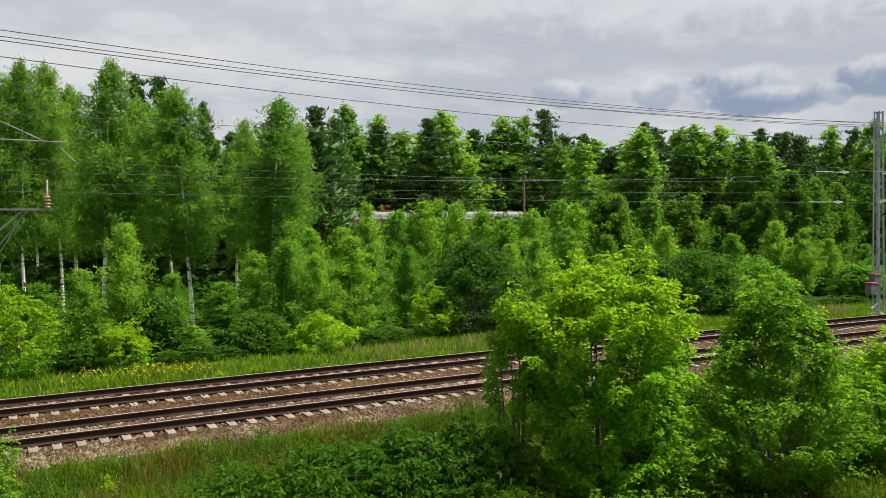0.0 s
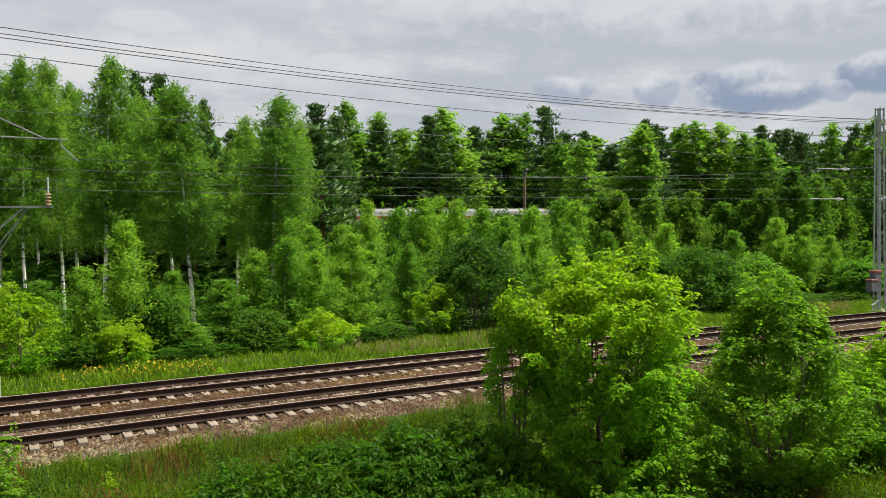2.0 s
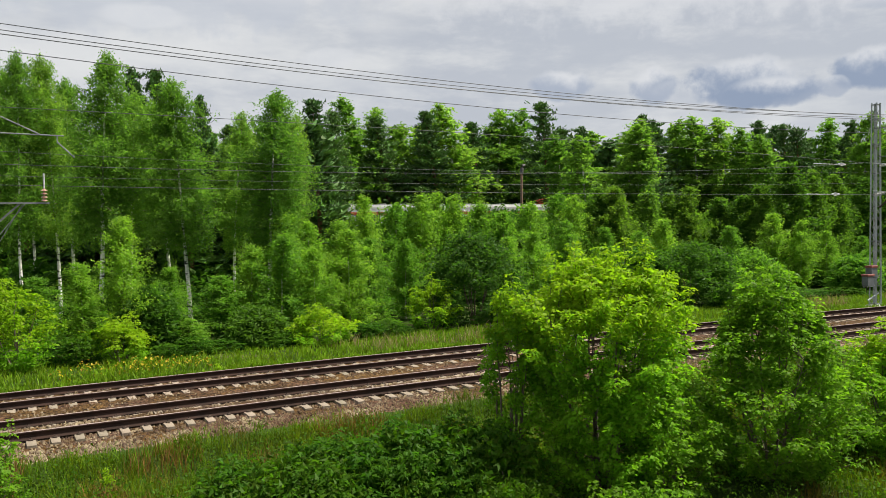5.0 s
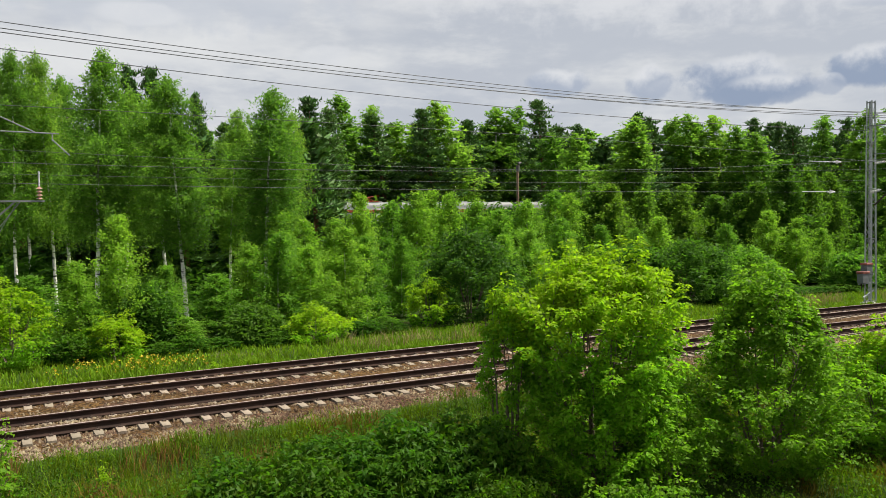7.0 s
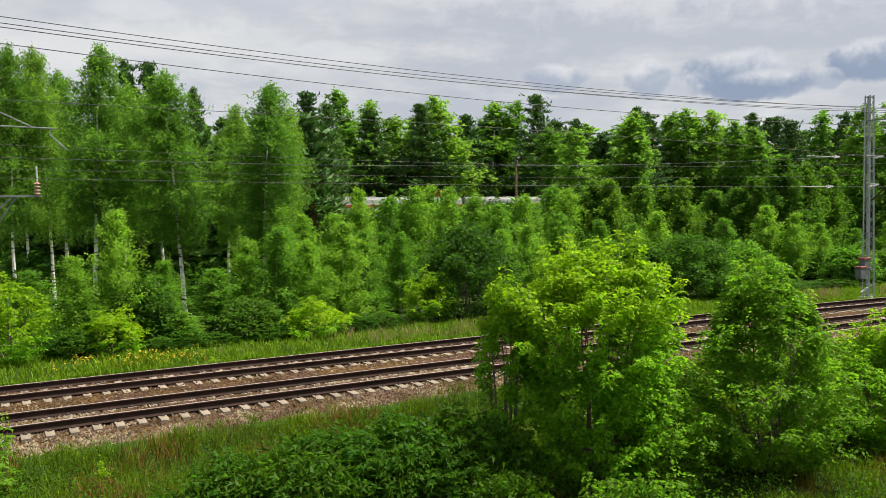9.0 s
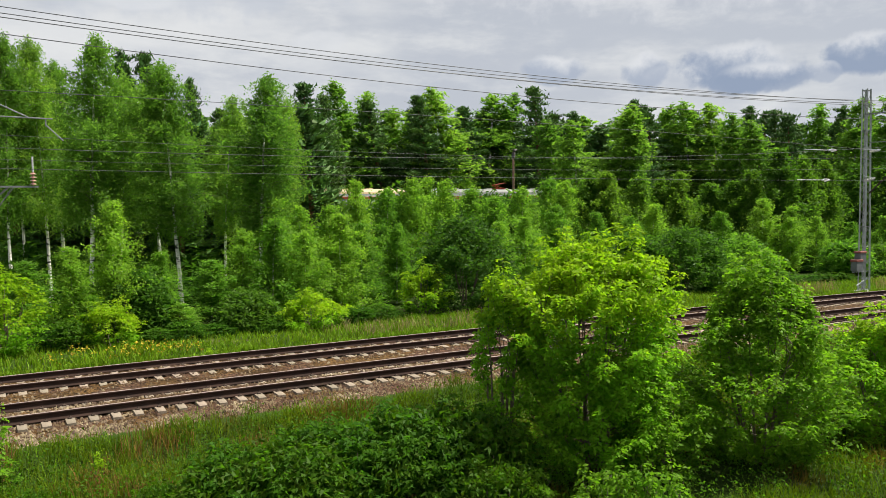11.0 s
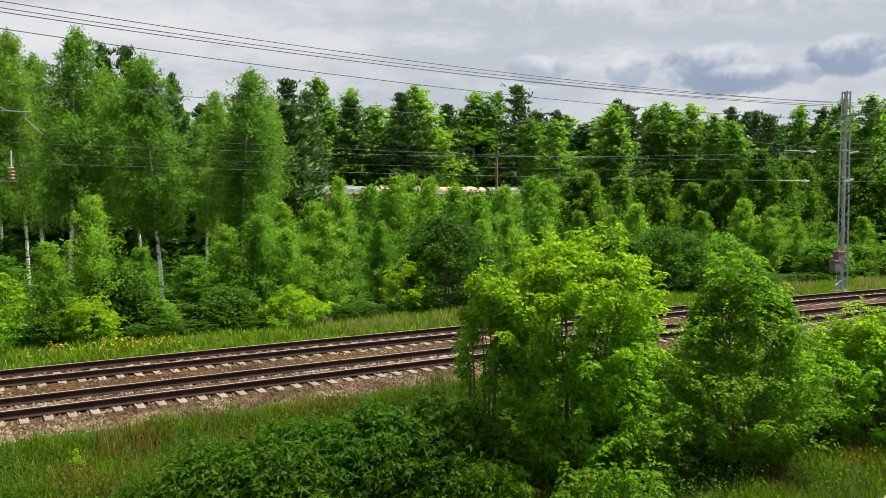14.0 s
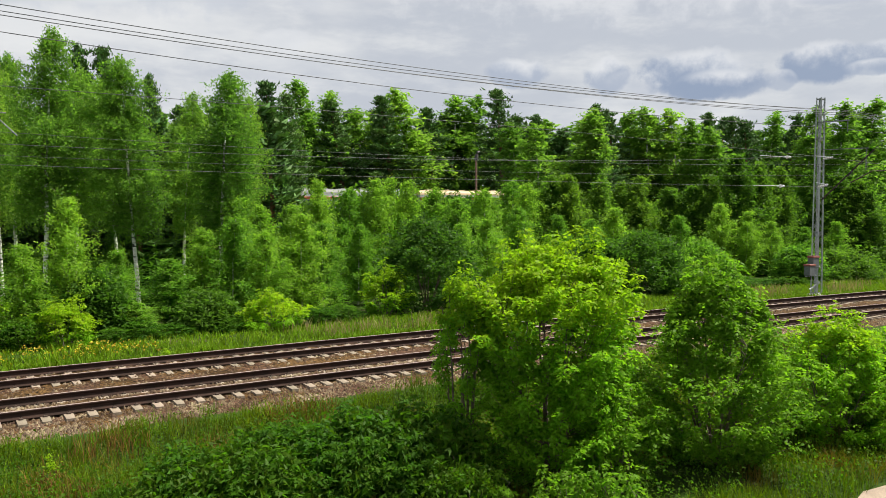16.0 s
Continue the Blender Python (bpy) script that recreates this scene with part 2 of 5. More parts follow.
def raw(name, verts, faces, mat, parent=None, label="", mats=None):
    """A mesh object from numpy arrays; faces: rows of equal length."""
    me = bpy.data.meshes.new(name)
    nf, k = faces.shape
    me.vertices.add(len(verts))
    me.vertices.foreach_set("co", np.ascontiguousarray(verts, dtype=np.float32).ravel())
    me.loops.add(nf * k)
    me.loops.foreach_set("vertex_index", np.ascontiguousarray(faces, dtype=np.int32).ravel())
    me.polygons.add(nf)
    me.polygons.foreach_set("loop_start", np.arange(0, nf * k, k, dtype=np.int32))
    for m in mat if isinstance(mat, (list, tuple)) else (mat,):
        me.materials.append(m)
    if mats is not None:
        me.polygons.foreach_set("material_index", np.asarray(mats, dtype=np.int32))
    me.update()
    me.validate()
    ob = new(name, me)
    ob.parent = parent
    return tagged(ob, label)


def box(bm, size, at=(0, 0, 0), turn=(0, 0, 0), bevel=0.0):
    r = bmesh.ops.create_cube(bm, size=1.0, matrix=pose(*at, *turn) @ Matrix.Diagonal((*size, 1)))
    if bevel:
        es = list({e for v in r["verts"] for e in v.link_edges})
        bmesh.ops.bevel(bm, geom=es, offset=bevel, segments=1, affect="EDGES")


def rod(bm, a, b, r, r2=None, n=6):
    a, b = Vector(a), Vector(b)
    d = b - a
    m = Matrix.Translation((a + b) / 2) @ d.to_track_quat("Z", "Y").to_matrix().to_4x4()
    bmesh.ops.create_cone(bm, cap_ends=True, segments=n, radius1=r, radius2=r if r2 is None else r2, depth=d.length, matrix=m)


def bar(bm, a, b, w, d=None):
    """A square bar from a to b."""
    a, b = Vector(a), Vector(b)
    v = b - a
    m = Matrix.Translation((a + b) / 2) @ v.to_track_quat("Z", "Y").to_matrix().to_4x4() @ Matrix.Diagonal((w, d or w, v.length, 1))
    bmesh.ops.create_cube(bm, size=1.0, matrix=m)


def tube(points, radii, n=6):
    """Vertices and quads of a tapered tube along points."""
    points = np.asarray(points, float)
    k = len(points)
    t = np.gradient(points, axis=0)
    t /= np.linalg.norm(t, axis=1)[:, None] + 1e-9
    ref = np.where(np.abs(t[:, 2:3]) > 0.9, np.array([[1.0, 0, 0]]), np.array([[0, 0, 1.0]]))
    u = np.cross(t, ref)
    u /= np.linalg.norm(u, axis=1)[:, None] + 1e-9
    v = np.cross(t, u)
    a = np.linspace(0, 2 * np.pi, n, endpoint=False)
    ring = (np.cos(a)[None, :, None] * u[:, None] + np.sin(a)[None, :, None] * v[:, None]) * np.asarray(radii)[:, None, None]
    verts = (points[:, None] + ring).reshape(-1, 3)
    i, j = np.meshgrid(np.arange(k - 1), np.arange(n), indexing="ij")
    f = np.stack([i * n + j, i * n + (j + 1) % n, (i + 1) * n + (j + 1) % n, (i + 1) * n + j], -1).reshape(-1, 4)
    return verts, f


def joined(pieces):
    vs, fs, o = [], [], 0
    for v, f in pieces:
        vs.append(v)
        fs.append(f + o)
        o += len(v)
    return np.concatenate(vs), np.concatenate(fs)


def leaves(rng, centres, size, along=None, aspect=0.55, flat=0.5, plain=False):
    """Folded diamond leaves round centres; along: the leaf's axis, else any direction."""
    n = len(centres)
    size = np.broadcast_to(size, (n,))[:, None] * rng.uniform(0.65, 1.35, (n, 1))
    d = rng.normal(size=(n, 3)) if along is None else np.asarray(along) + rng.normal(size=(n, 3)) * 0.45
    d /= np.linalg.norm(d, axis=1)[:, None] + 1e-9
    up = rng.normal(size=(n, 3)) + np.array([0, 0, flat * 3])
    s = np.cross(d, up)
    s /= np.linalg.norm(s, axis=1)[:, None] + 1e-9
    nn = np.cross(s, d)
    w = s * size * aspect * 0.5
    fold = nn * size * 0.10
    if plain:
        v = np.stack([centres - d * size * 0.5 - w, centres - d * size * 0.4 + w, centres + d * size * 0.65 + fold], 1).reshape(-1, 3)
        return v, np.arange(3 * n).reshape(-1, 3)
    v = np.stack([centres - d * size * 0.5, centres + w + fold, centres + d * size * 0.5, centres - w + fold], 1).reshape(-1, 3)
    return v, np.arange(4 * n).reshape(-1, 4)


# ---- lie of the land; rail heads are at height 0, the near track runs along x and bends gently ----
BEND = -0.000974


def track_y(x):
    return BEND * x * x if x < 75 else BEND * (75 * 75 + 150 * (x - 75))


def lift(s, a, b):
    s = min(1, max(0, (s - a) / (b - a)))
    return s * s * (3 - 2 * s)


def ground_z(x, y):
    v = y - track_y(x)
    z = -0.95 - 0.35 * lift(-v, 4, 12)
    z += 0.55 * lift(v, -3.6, -2.0)
    z -= 0.35 * lift(v, 7.3, 9.0) + 0.25 * lift(v, 11, 22)
    z += 4.3 * lift(y, 66, 84)
    z += 0.10 * noise.noise((x * 0.35, y * 0.35, 3)) * (0 if -3.2 < v < 8 else 1)
    return z


def build_ground():
    xs = np.concatenate([[-2500, -900, -300, -120, -60], np.arange(-40, 81, 0.8), [90, 105, 130, 180, 320, 900, 2500]])
    ys = np.concatenate([[-1500, -400, -120, -60], np.arange(-36, 16.1, 0.4), np.arange(17, 80, 3.0), [90, 120, 180, 320, 900, 2500]])
    v = np.array([(x, y, ground_z(x, y)) for y in ys for x in xs])
    nx = len(xs)
    i, j = np.meshgrid(np.arange(len(ys) - 1), np.arange(nx - 1), indexing="ij")
    f = np.stack([i * nx + j, i * nx + j + 1, (i + 1) * nx + j + 1, (i + 1) * nx + j], -1).reshape(-1, 4)
    ob = raw("ground", v, f, M_SOIL)
    ob.data.polygons.foreach_set("use_smooth", [True] * len(f))
    tagged(ob, "grassy railway land with dark soil and weeds", "ground", kind="structure")


def build_ballast():
    """The stone bed under both tracks, raised over the land, with sloping shoulders."""
    rng = np.random.default_rng(5)
    xs = np.arange(-30, 110, 0.35)
    prof = ((-3.0, -0.98), (-2.3, -0.60), (-1.35, -0.38), (-0.75, -0.29), (-0.1, -0.265), (0.25, -0.225), (0.76, -0.215), (1.25, -0.225), (1.6, -0.265), (1.9, -0.25), (2.5, -0.22), (3.3, -0.22), (3.7, -0.23),
            (4.0, -0.265), (4.35, -0.225), (4.86, -0.215), (5.35, -0.225), (5.8, -0.25), (6.4, -0.25), (7.1, -0.30), (7.8, -0.58), (8.4, -0.98))
    pv = np.array(prof)
    fine = np.linspace(-3.0, 8.4, 80)
    pz = np.interp(fine, pv[:, 0], pv[:, 1])
    v = np.array([(x, track_y(x) + y, z) for x in xs for y, z in zip(fine, pz)])
    v[:, 2] += rng.normal(size=len(v)) * 0.018
    v[:, 1] += rng.normal(size=len(v)) * 0.02
    ny = len(fine)
    i, j = np.meshgrid(np.arange(len(xs) - 1), np.arange(ny - 1), indexing="ij")
    f = np.stack([i * ny + j, (i + 1) * ny + j, (i + 1) * ny + j + 1, i * ny + j + 1], -1).reshape(-1, 4)
    tagged(raw("ballast_bed", v, f, M_BALLAST), "brown crushed stone ballast bed under two tracks", "ballast", kind="structure")
    # loose stones
    octa = np.array([(1, 0, -0.3), (0, 1, -0.3), (-1, 0, -0.3), (0, -1, -0.3), (0.3, 0.3, 0.8), (-0.35, -0.2, 0.7)], float)
    of = np.array([(0, 1, 4), (1, 2, 4), (2, 5, 4), (2, 3, 5), (3, 0, 5), (0, 4, 5)])
    n = 52000
    x = -4 + 62 * rng.random(n) ** 1.5
    y = rng.uniform(-2.75, 8.0, n)
    near = rng.random(n) < 0.66
    y[near] = rng.uniform(-2.9, 2.2, near.sum())
    edge = rng.random(n) < 0.3
    y[edge] = rng.uniform(-2.9, -0.9, edge.sum())
    z = np.interp(y, pv[:, 0], pv[:, 1]) + 0.005
    c = np.stack([x, y + BEND * x * x, z], 1)
    s = rng.uniform(0.026, 0.058, (n, 1, 1)) * rng.uniform(0.6, 1.3, (n, 1, 3))
    jit = octa[None] * rng.uniform(0.7, 1.3, (n, 6, 1)) + rng.normal(size=(n, 6, 3)) * 0.2
    a = rng.uniform(0, 6.28, n)
    ca, sa = np.cos(a)[:, None], np.sin(a)[:, None]
    p = jit * s
    p = np.stack([p[..., 0] * ca - p[..., 1] * sa, p[..., 0] * sa + p[..., 1] * ca, p[..., 2]], -1)
    v = (c[:, None] + p).reshape(-1, 3)
    f = (np.arange(n)[:, None, None] * 6 + of[None]).reshape(-1, 3)
    tagged(raw("ballast_stones", v, f, M_STONE), "loose angular brown and grey ballast stones", "ballast stones", kind="stuff")


# ---- tracks ----
RAIL = ((-0.085, -0.212), (0.085, -0.212), (0.085, -0.196), (0.016, -0.170), (0.013, -0.056), (0.040, -0.042), (0.040, -0.006), (0.033, 0.0),
        (-0.033, 0.0), (-0.040, -0.006), (-0.040, -0.042), (-0.013, -0.056), (-0.016, -0.170), (-0.085, -0.196))


def build_track(centre, label, phase):
    track = new("railway_track")
    tagged(track, label, "railway track", "tracks")
    for side in (-0.76, 0.76):
        xs = np.arange(-30, 111, 1.0)
        k = len(RAIL)
        v, f, mi = [], [], []
        for x in xs:
            yc = track_y(x) + centre + side
            v += [(x, yc + a, b) for a, b in RAIL]
        for i in range(len(xs) - 1):
            for j in range(k):
                j2 = (j + 1) % k
                f.append((i * k + j, i * k + j2, (i + 1) * k + j2, (i + 1) * k + j))
                mi.append(1 if j == 7 else 0)
        raw("rail", np.array(v), np.array(f)[:, ::-1], (M_RAIL, M_RAILTOP), track, "dark rusty steel rail, worn head with a painted pale highlight", mi)
    # one sleeper shape: deeper under the rails, waisted in the middle, chamfered
    bm = bmesh.new()
    prof = ((-1.35, 0.13, -0.222), (-1.15, 0.14, -0.21), (-0.55, 0.14, -0.21), (-0.35, 0.11, -0.245), (0.35, 0.11, -0.245), (0.55, 0.14, -0.21), (1.15, 0.14, -0.21), (1.35, 0.13, -0.222))
    rings = [[bm.verts.new((sx * w, y, z)) for sx, z in ((-1, -0.40), (-0.78, top), (0.78, top), (1, -0.40))] for y, w, top in prof]
    for p, q in zip(rings, rings[1:]):
        for j in range(4):
            bm.faces.new((p[j], p[(j + 1) % 4], q[(j + 1) % 4], q[j]))
    bm.faces.new(rings[0][::-1])
    bm.faces.new(rings[-1])
    bmesh.ops.recalc_face_normals(bm, faces=bm.faces)
    first = None
    cb = bmesh.new()
    box(cb, (0.10, 0.09, 0.045), bevel=0.01)
    rod(cb, (0, 0, 0), (0, 0, 0.05), 0.018)
    clip, rest = None, bmesh.new()
    for i in range(140):
        x = -9.0 + phase + i * 0.543
        a = math.atan(2 * BEND * x)
        m = Matrix.Translation((x, track_y(x) + centre, 0)) @ Matrix.Rotation(a + random.uniform(-0.012, 0.012), 4, "Z")
        if first is None:
            first = part("sleeper", bm, M_CONCRETE, track, "worn grey concrete sleeper")
            first.matrix_basis = m
        else:
            o = new("sleeper", first.data)
            o.parent, o.matrix_basis = track, m
        for y in (-0.76, 0.76):
            for d in (-1, 1):
                at = (x, track_y(x) + centre + y + d * 0.125, -0.19)
                if i >= 72:
                    box(rest, (0.10, 0.09, 0.05), at, (d * 12, 0, 0))
                    continue
                if clip is None:
                    clip = o = part("rail_clip", cb, M_IRON, track, "dark iron rail clip and bolt")
                else:
                    o = new("rail_clip", clip.data)
                o.parent, o.matrix_basis = track, pose(*at, d * 12)
    tagged(part("far_fastening", rest, M_IRON, track, "dark iron rail fastenings far along the track"), kind="stuff")


# ---- lineside masts ----
def lattice(bm_legs, bm_brace, h, w0, d0, w1, d1, step):
    """Four angle legs with zigzag lacing between them."""
    def corner(z, i):
        k = z / h
        w, d = w0 + (w1 - w0) * k, d0 + (d1 - d0) * k
        return Vector(((-1, 1, 1, -1)[i] * w / 2, (-1, -1, 1, 1)[i] * d / 2, z))
    for i in range(4):
        bar(bm_legs[i], corner(0, i), corner(h, i), 0.15 if i in (1, 2) else 0.09, 0.06)
    z, flip = 0.25, 0
    while z + step < h:
        for i in range(4):
            j = (i + 1) % 4
            a, b = (i, j) if flip else (j, i)
            bar(bm_brace, corner(z, a), corner(z + step, b), 0.026, 0.012)
        z += step
        flip ^= 1
    for z in (0.3, h * 0.33, h * 0.5, h * 0.66, h * 0.8, h - 0.1):
        for i in range(4):
            bar(bm_brace, corner(z, i), corner(z, (i + 1) % 4), 0.05)


def insulator(bm, a, b, r=0.06, n=5):
    a, b = Vector(a), Vector(b)
    rod(bm, a, b, r * 0.35)
    for i in range(n):
        p = a.lerp(b, (i + 0.3) / n)
        q = a.lerp(b, (i + 0.75) / n)
        rod(bm, p, q, r, r * 0.45, 8)


def build_masts():
    for which, (x, y, z0) in enumerate(((-0.2, 7.25, -0.75), (47.15, 6.75, -0.65))):
        h = 12.55 if which else 12.4
        mast = new("catenary_mast")
        mast.location = (x, y, z0)
        tagged(mast, "tall grey galvanised lattice mast on a concrete foot", "mast", "catenary masts")
        legs, brace = [bmesh.new() for _ in range(4)], bmesh.new()
        lattice(legs, brace, h, 0.50, 0.42, 0.36, 0.30, 0.5)
        for b in legs:
            part("leg", b, M_GALV, mast)
        part("lacing", brace, M_DULLSTEEL, mast, "thin zigzag steel lacing bars")
        bm = bmesh.new()
        box(bm, (0.85, 0.8, 0.8), (0, 0, -0.18), bevel=0.04)
        part("foundation", bm, M_PALE, mast, "pale concrete foundation block")
        if not which:
            bm = bmesh.new()
            for dz, e in ((6.62, (2.0, -0.1, 6.62)),):
                bar(bm, (0.2, 0, dz), e, 0.06)
                bar(bm, (0.1, 0, dz - 1.0), (1.15, 0, dz), 0.06)
                rod(bm, (0.1, 0, dz - 1.6), (1.3, 0, dz), 0.015)
                rod(bm, (0.1, 0, dz - 2.0), (1.2, 0, dz - 0.05), 0.012)
            part("lower_bracket", bm, M_DULLSTEEL, mast, "grey steel cantilever bracket with struts")
            bm = bmesh.new()
            insulator(bm, (1.85, -0.1, 6.66), (1.85, -0.1, 7.1), 0.11, 4)
            part("insulator", bm, M_CERAMIC, mast, "brown ribbed ceramic insulator")
            bm = bmesh.new()
            rod(bm, (1.85, -0.1, 7.1), (1.85, -0.1, 7.6), 0.03)
            part("insulator_pin", bm, M_WHITE, mast, "pale steel pin")
            bm = bmesh.new()
            rod(bm, (0.1, -0.6, 9.6), (1.75, -0.6, 8.82), 0.022)
            rod(bm, (0.1, -0.6, 8.83), (2.45, -0.6, 8.80), 0.022)
            rod(bm, (2.25, -0.6, 8.8), (2.25, -0.6, 8.55), 0.022)
            rod(bm, (2.25, -0.6, 8.6), (2.75, -0.6, 8.1), 0.022)
            part("upper_bracket", bm, M_DULLSTEEL, mast, "thin steel tube bracket with a registration arm")
        else:
            bm = bmesh.new()
            bar(bm, (-0.3, -0.1, 11.0), (0.55, -1.6, 11.05), 0.07)
            rod(bm, (0.5, -1.5, 11.0), (0.5, -1.5, 10.35), 0.03)
            bar(bm, (0, -0.1, 9.3), (0.9, -2.6, 9.3), 0.05)
            rod(bm, (0.85, -2.5, 9.3), (0.85, -2.5, 8.0), 0.03)
            part("feeder_arm", bm, M_DULLSTEEL, mast, "dark steel feeder arms")
            bm = bmesh.new()
            bar(bm, (0.1, -0.2, 6.2), (1.0, -2.9, 9.2), 0.08)
            rod(bm, (0.6, -1.7, 7.2), (1.0, -2.8, 7.9), 0.04)
            rod(bm, (1.0, -2.8, 7.9), (1.4, -3.6, 7.9), 0.035)
            part("cantilever", bm, M_IRON, mast, "dark slanting cantilever tube")
            bm = bmesh.new()
            insulator(bm, (0.55, -1.55, 7.6), (0.62, -1.8, 7.95), 0.1, 4)
            part("insulator", bm, M_TRAINDARK, mast, "dark ribbed insulator")
            for dx, dy, dz in ((-1.0, -0.15, 1.75), (-0.55, -0.1, 2.25)):
                bm = bmesh.new()
                box(bm, (0.62, 0.4, 0.62), (dx, dy, dz), bevel=0.02)
                cab = part("switch_box", bm, M_BOX, mast, "grey switch box with a faded red lid")
                bm = bmesh.new()
                box(bm, (0.68, 0.46, 0.13), (dx, dy, dz + 0.35), bevel=0.02)
                part("lid", bm, M_REDLID, cab, "faded red lid")
                bm = bmesh.new()
                rod(bm, (dx - 0.15, dy, dz - 0.3), (dx - 0.15, dy, dz - 0.75), 0.02)
                part("conduit", bm, M_IRON, cab)
                bm = bmesh.new()
                rod(bm, (dx + 0.12, dy, dz - 0.3), (dx + 0.12, dy, dz - 0.6), 0.02)
                part("conduit", bm, M_IRON, cab)
            bm = bmesh.new()
            bar(bm, (-1.35, -0.1, 1.4), (0.2, -0.1, 1.4), 0.05)
            bar(bm, (-0.9, -0.1, 0.55), (0.2, -0.1, 0.95), 0.07)
            part("box_shelf", bm, M_GALV, mast, "steel angle shelf")


# ---- overhead wires ----
def wire(points, r, label):
    v, f = tube(points, [r] * len(points), 5)
    tagged(raw("overhead_wire", v, f, M_WIRE), label, "overhead wire", "overhead wires")


def build_wires():
    # height a*x*x + b*x + c over the span between the masts, offset from the near rail
    for off, a, b, c in ((7.5, 0.00074, -0.05217, 11.734), (7.3, 0.00088, -0.05226, 11.484), (7.5, 0.00076, -0.05052, 11.393),
                         (7.7, 0.00082, -0.0512, 11.44), (7.5, 0.00081, -0.05882, 10.870)):
        pts = []
        for x in np.arange(-46, 94, 1.5):
            x0, shift = (x, 0) if 0 <= x <= 46.8 else ((x + 46.8, 0) if x < 0 else (x - 46.8, 1))
            end0, end1 = c, a * 46.8 ** 2 + b * 46.8 + c
            if x < 0:
                z = a * (x0 - 46.8) * x0 + end0
            elif shift:
                z = a * x0 * (x0 - 46.8) + end1 + (x0 / 46.8) * 0.1
            else:
                z = a * x * x + b * x + c
            pts.append((x, track_y(x) + off, z))
        wire(pts, 0.015, "thin dark feeder wire sagging between lattice masts")
    for off0, off1, a, b, c, x1, r in ((4.86, 6.6, 0.00087, -0.01277, 6.965, 46.5, 0.008), (4.86, 6.6, 0.00016, -0.00927, 6.347, 46.5, 0.008),
                                       (0.76, 0.76, -0.0006, 0.002, 8.10, 60, 0.008), (4.86, 4.86, 0.0004, -0.012, 6.62, 80, 0.005),
                                       (0.76, 0.76, 0.0009, -0.03, 7.0, 80, 0.005)):
        wire([(x, track_y(x) + off0 + (off1 - off0) * max(0, x) / x1, a * x * x + b * x + c) for x in np.arange(-30, x1 + 0.1, 1.5)], r,
             "thin dark catenary wire over the tracks")
    for x, off, z, tip in ((40.5, 6.3, 7.88, 44.0), (40.0, 6.3, 6.25, 43.6)):
        t = new("wire_tensioner")
        tagged(t, "white insulator rod with a clamp on an anchored wire", "wire tensioner", "wire tensioners")
        bm = bmesh.new()
        y0, y1 = track_y(x) + off, track_y(tip) + off + 0.15
        rod(bm, (x - 2.2, track_y(x - 2.2) + off - 0.1, z), (x + 0.6, y0 + 0.03, z), 0.016)
        part("rod", bm, M_WHITE, t)
        bm = bmesh.new()
        for s in (-1, 1):
            rod(bm, (x, y0 - 0.05, z + s * 0.09), (x + 0.5, y0, z), 0.02, 0.03, 8)
        rod(bm, (x - 0.15, y0, z), (x + 0.5, y0, z), 0.05, 0.05, 8)
        part("clamp", bm, M_WHITE, t)
        bm = bmesh.new()
        insulator(bm, (tip, y1, z), (tip + 1.3, y1 + 0.2, z + 0.15), 0.09, 4)
        part("insulator", bm, M_WHITE, t)
        bm = bmesh.new()
        rod(bm, (tip + 1.2, y1 + 0.2, z + 0.15), (46.8, 6.72, z + 0.35), 0.02)
        part("link", bm, M_GALV, t)


# ---- trees and shrubs ----
def thing(name, label, category, group=""):
    return tagged(new(name), label, category, group)


def limb(rng, start, heading, rise, length, droop=0.0, n=6, wob=0.05):
    """Points of a bent branch."""
    p = [np.array(start, float)]
    d = np.array([math.cos(heading) * math.cos(rise), math.sin(heading) * math.cos(rise), math.sin(rise)])
    for i in range(n - 1):
        d = d + rng.normal(size=3) * wob + np.array([0, 0, -droop / n])
        d /= np.linalg.norm(d)
        p.append(p[-1] + d * length / (n - 1))
    return np.array(p)


def along_path(p, t):
    k = np.clip(t, 0, 0.9999) * (len(p) - 1)
    i = k.astype(int)
    return p[i] + (p[i + 1] - p[i]) * (k - i)[:, None]


SIZES = {}


def proto(name, label, category, wood, wood_mat, crown, crown_mat, mats=None):
    """A tree or shrub of a trunk and a crown; its true height and width are kept for planting."""
    ob = thing(name, label, category)
    v, f = joined(wood)
    stem = len(wood[0][1])
    t = raw("trunk", v, f, (wood_mat, M_BARK), ob, mats=np.where(np.arange(len(f)) < stem, 0, 1))
    t.data.polygons.foreach_set("use_smooth", [True] * len(f))
    v, f = crown
    raw("crown", v, f, crown_mat, ob, mats=mats)
    SIZES[ob.name] = (float(v[:, 2].max()), 2 * float(np.percentile(np.hypot(v[:, 0], v[:, 1]), 96)))
    return ob


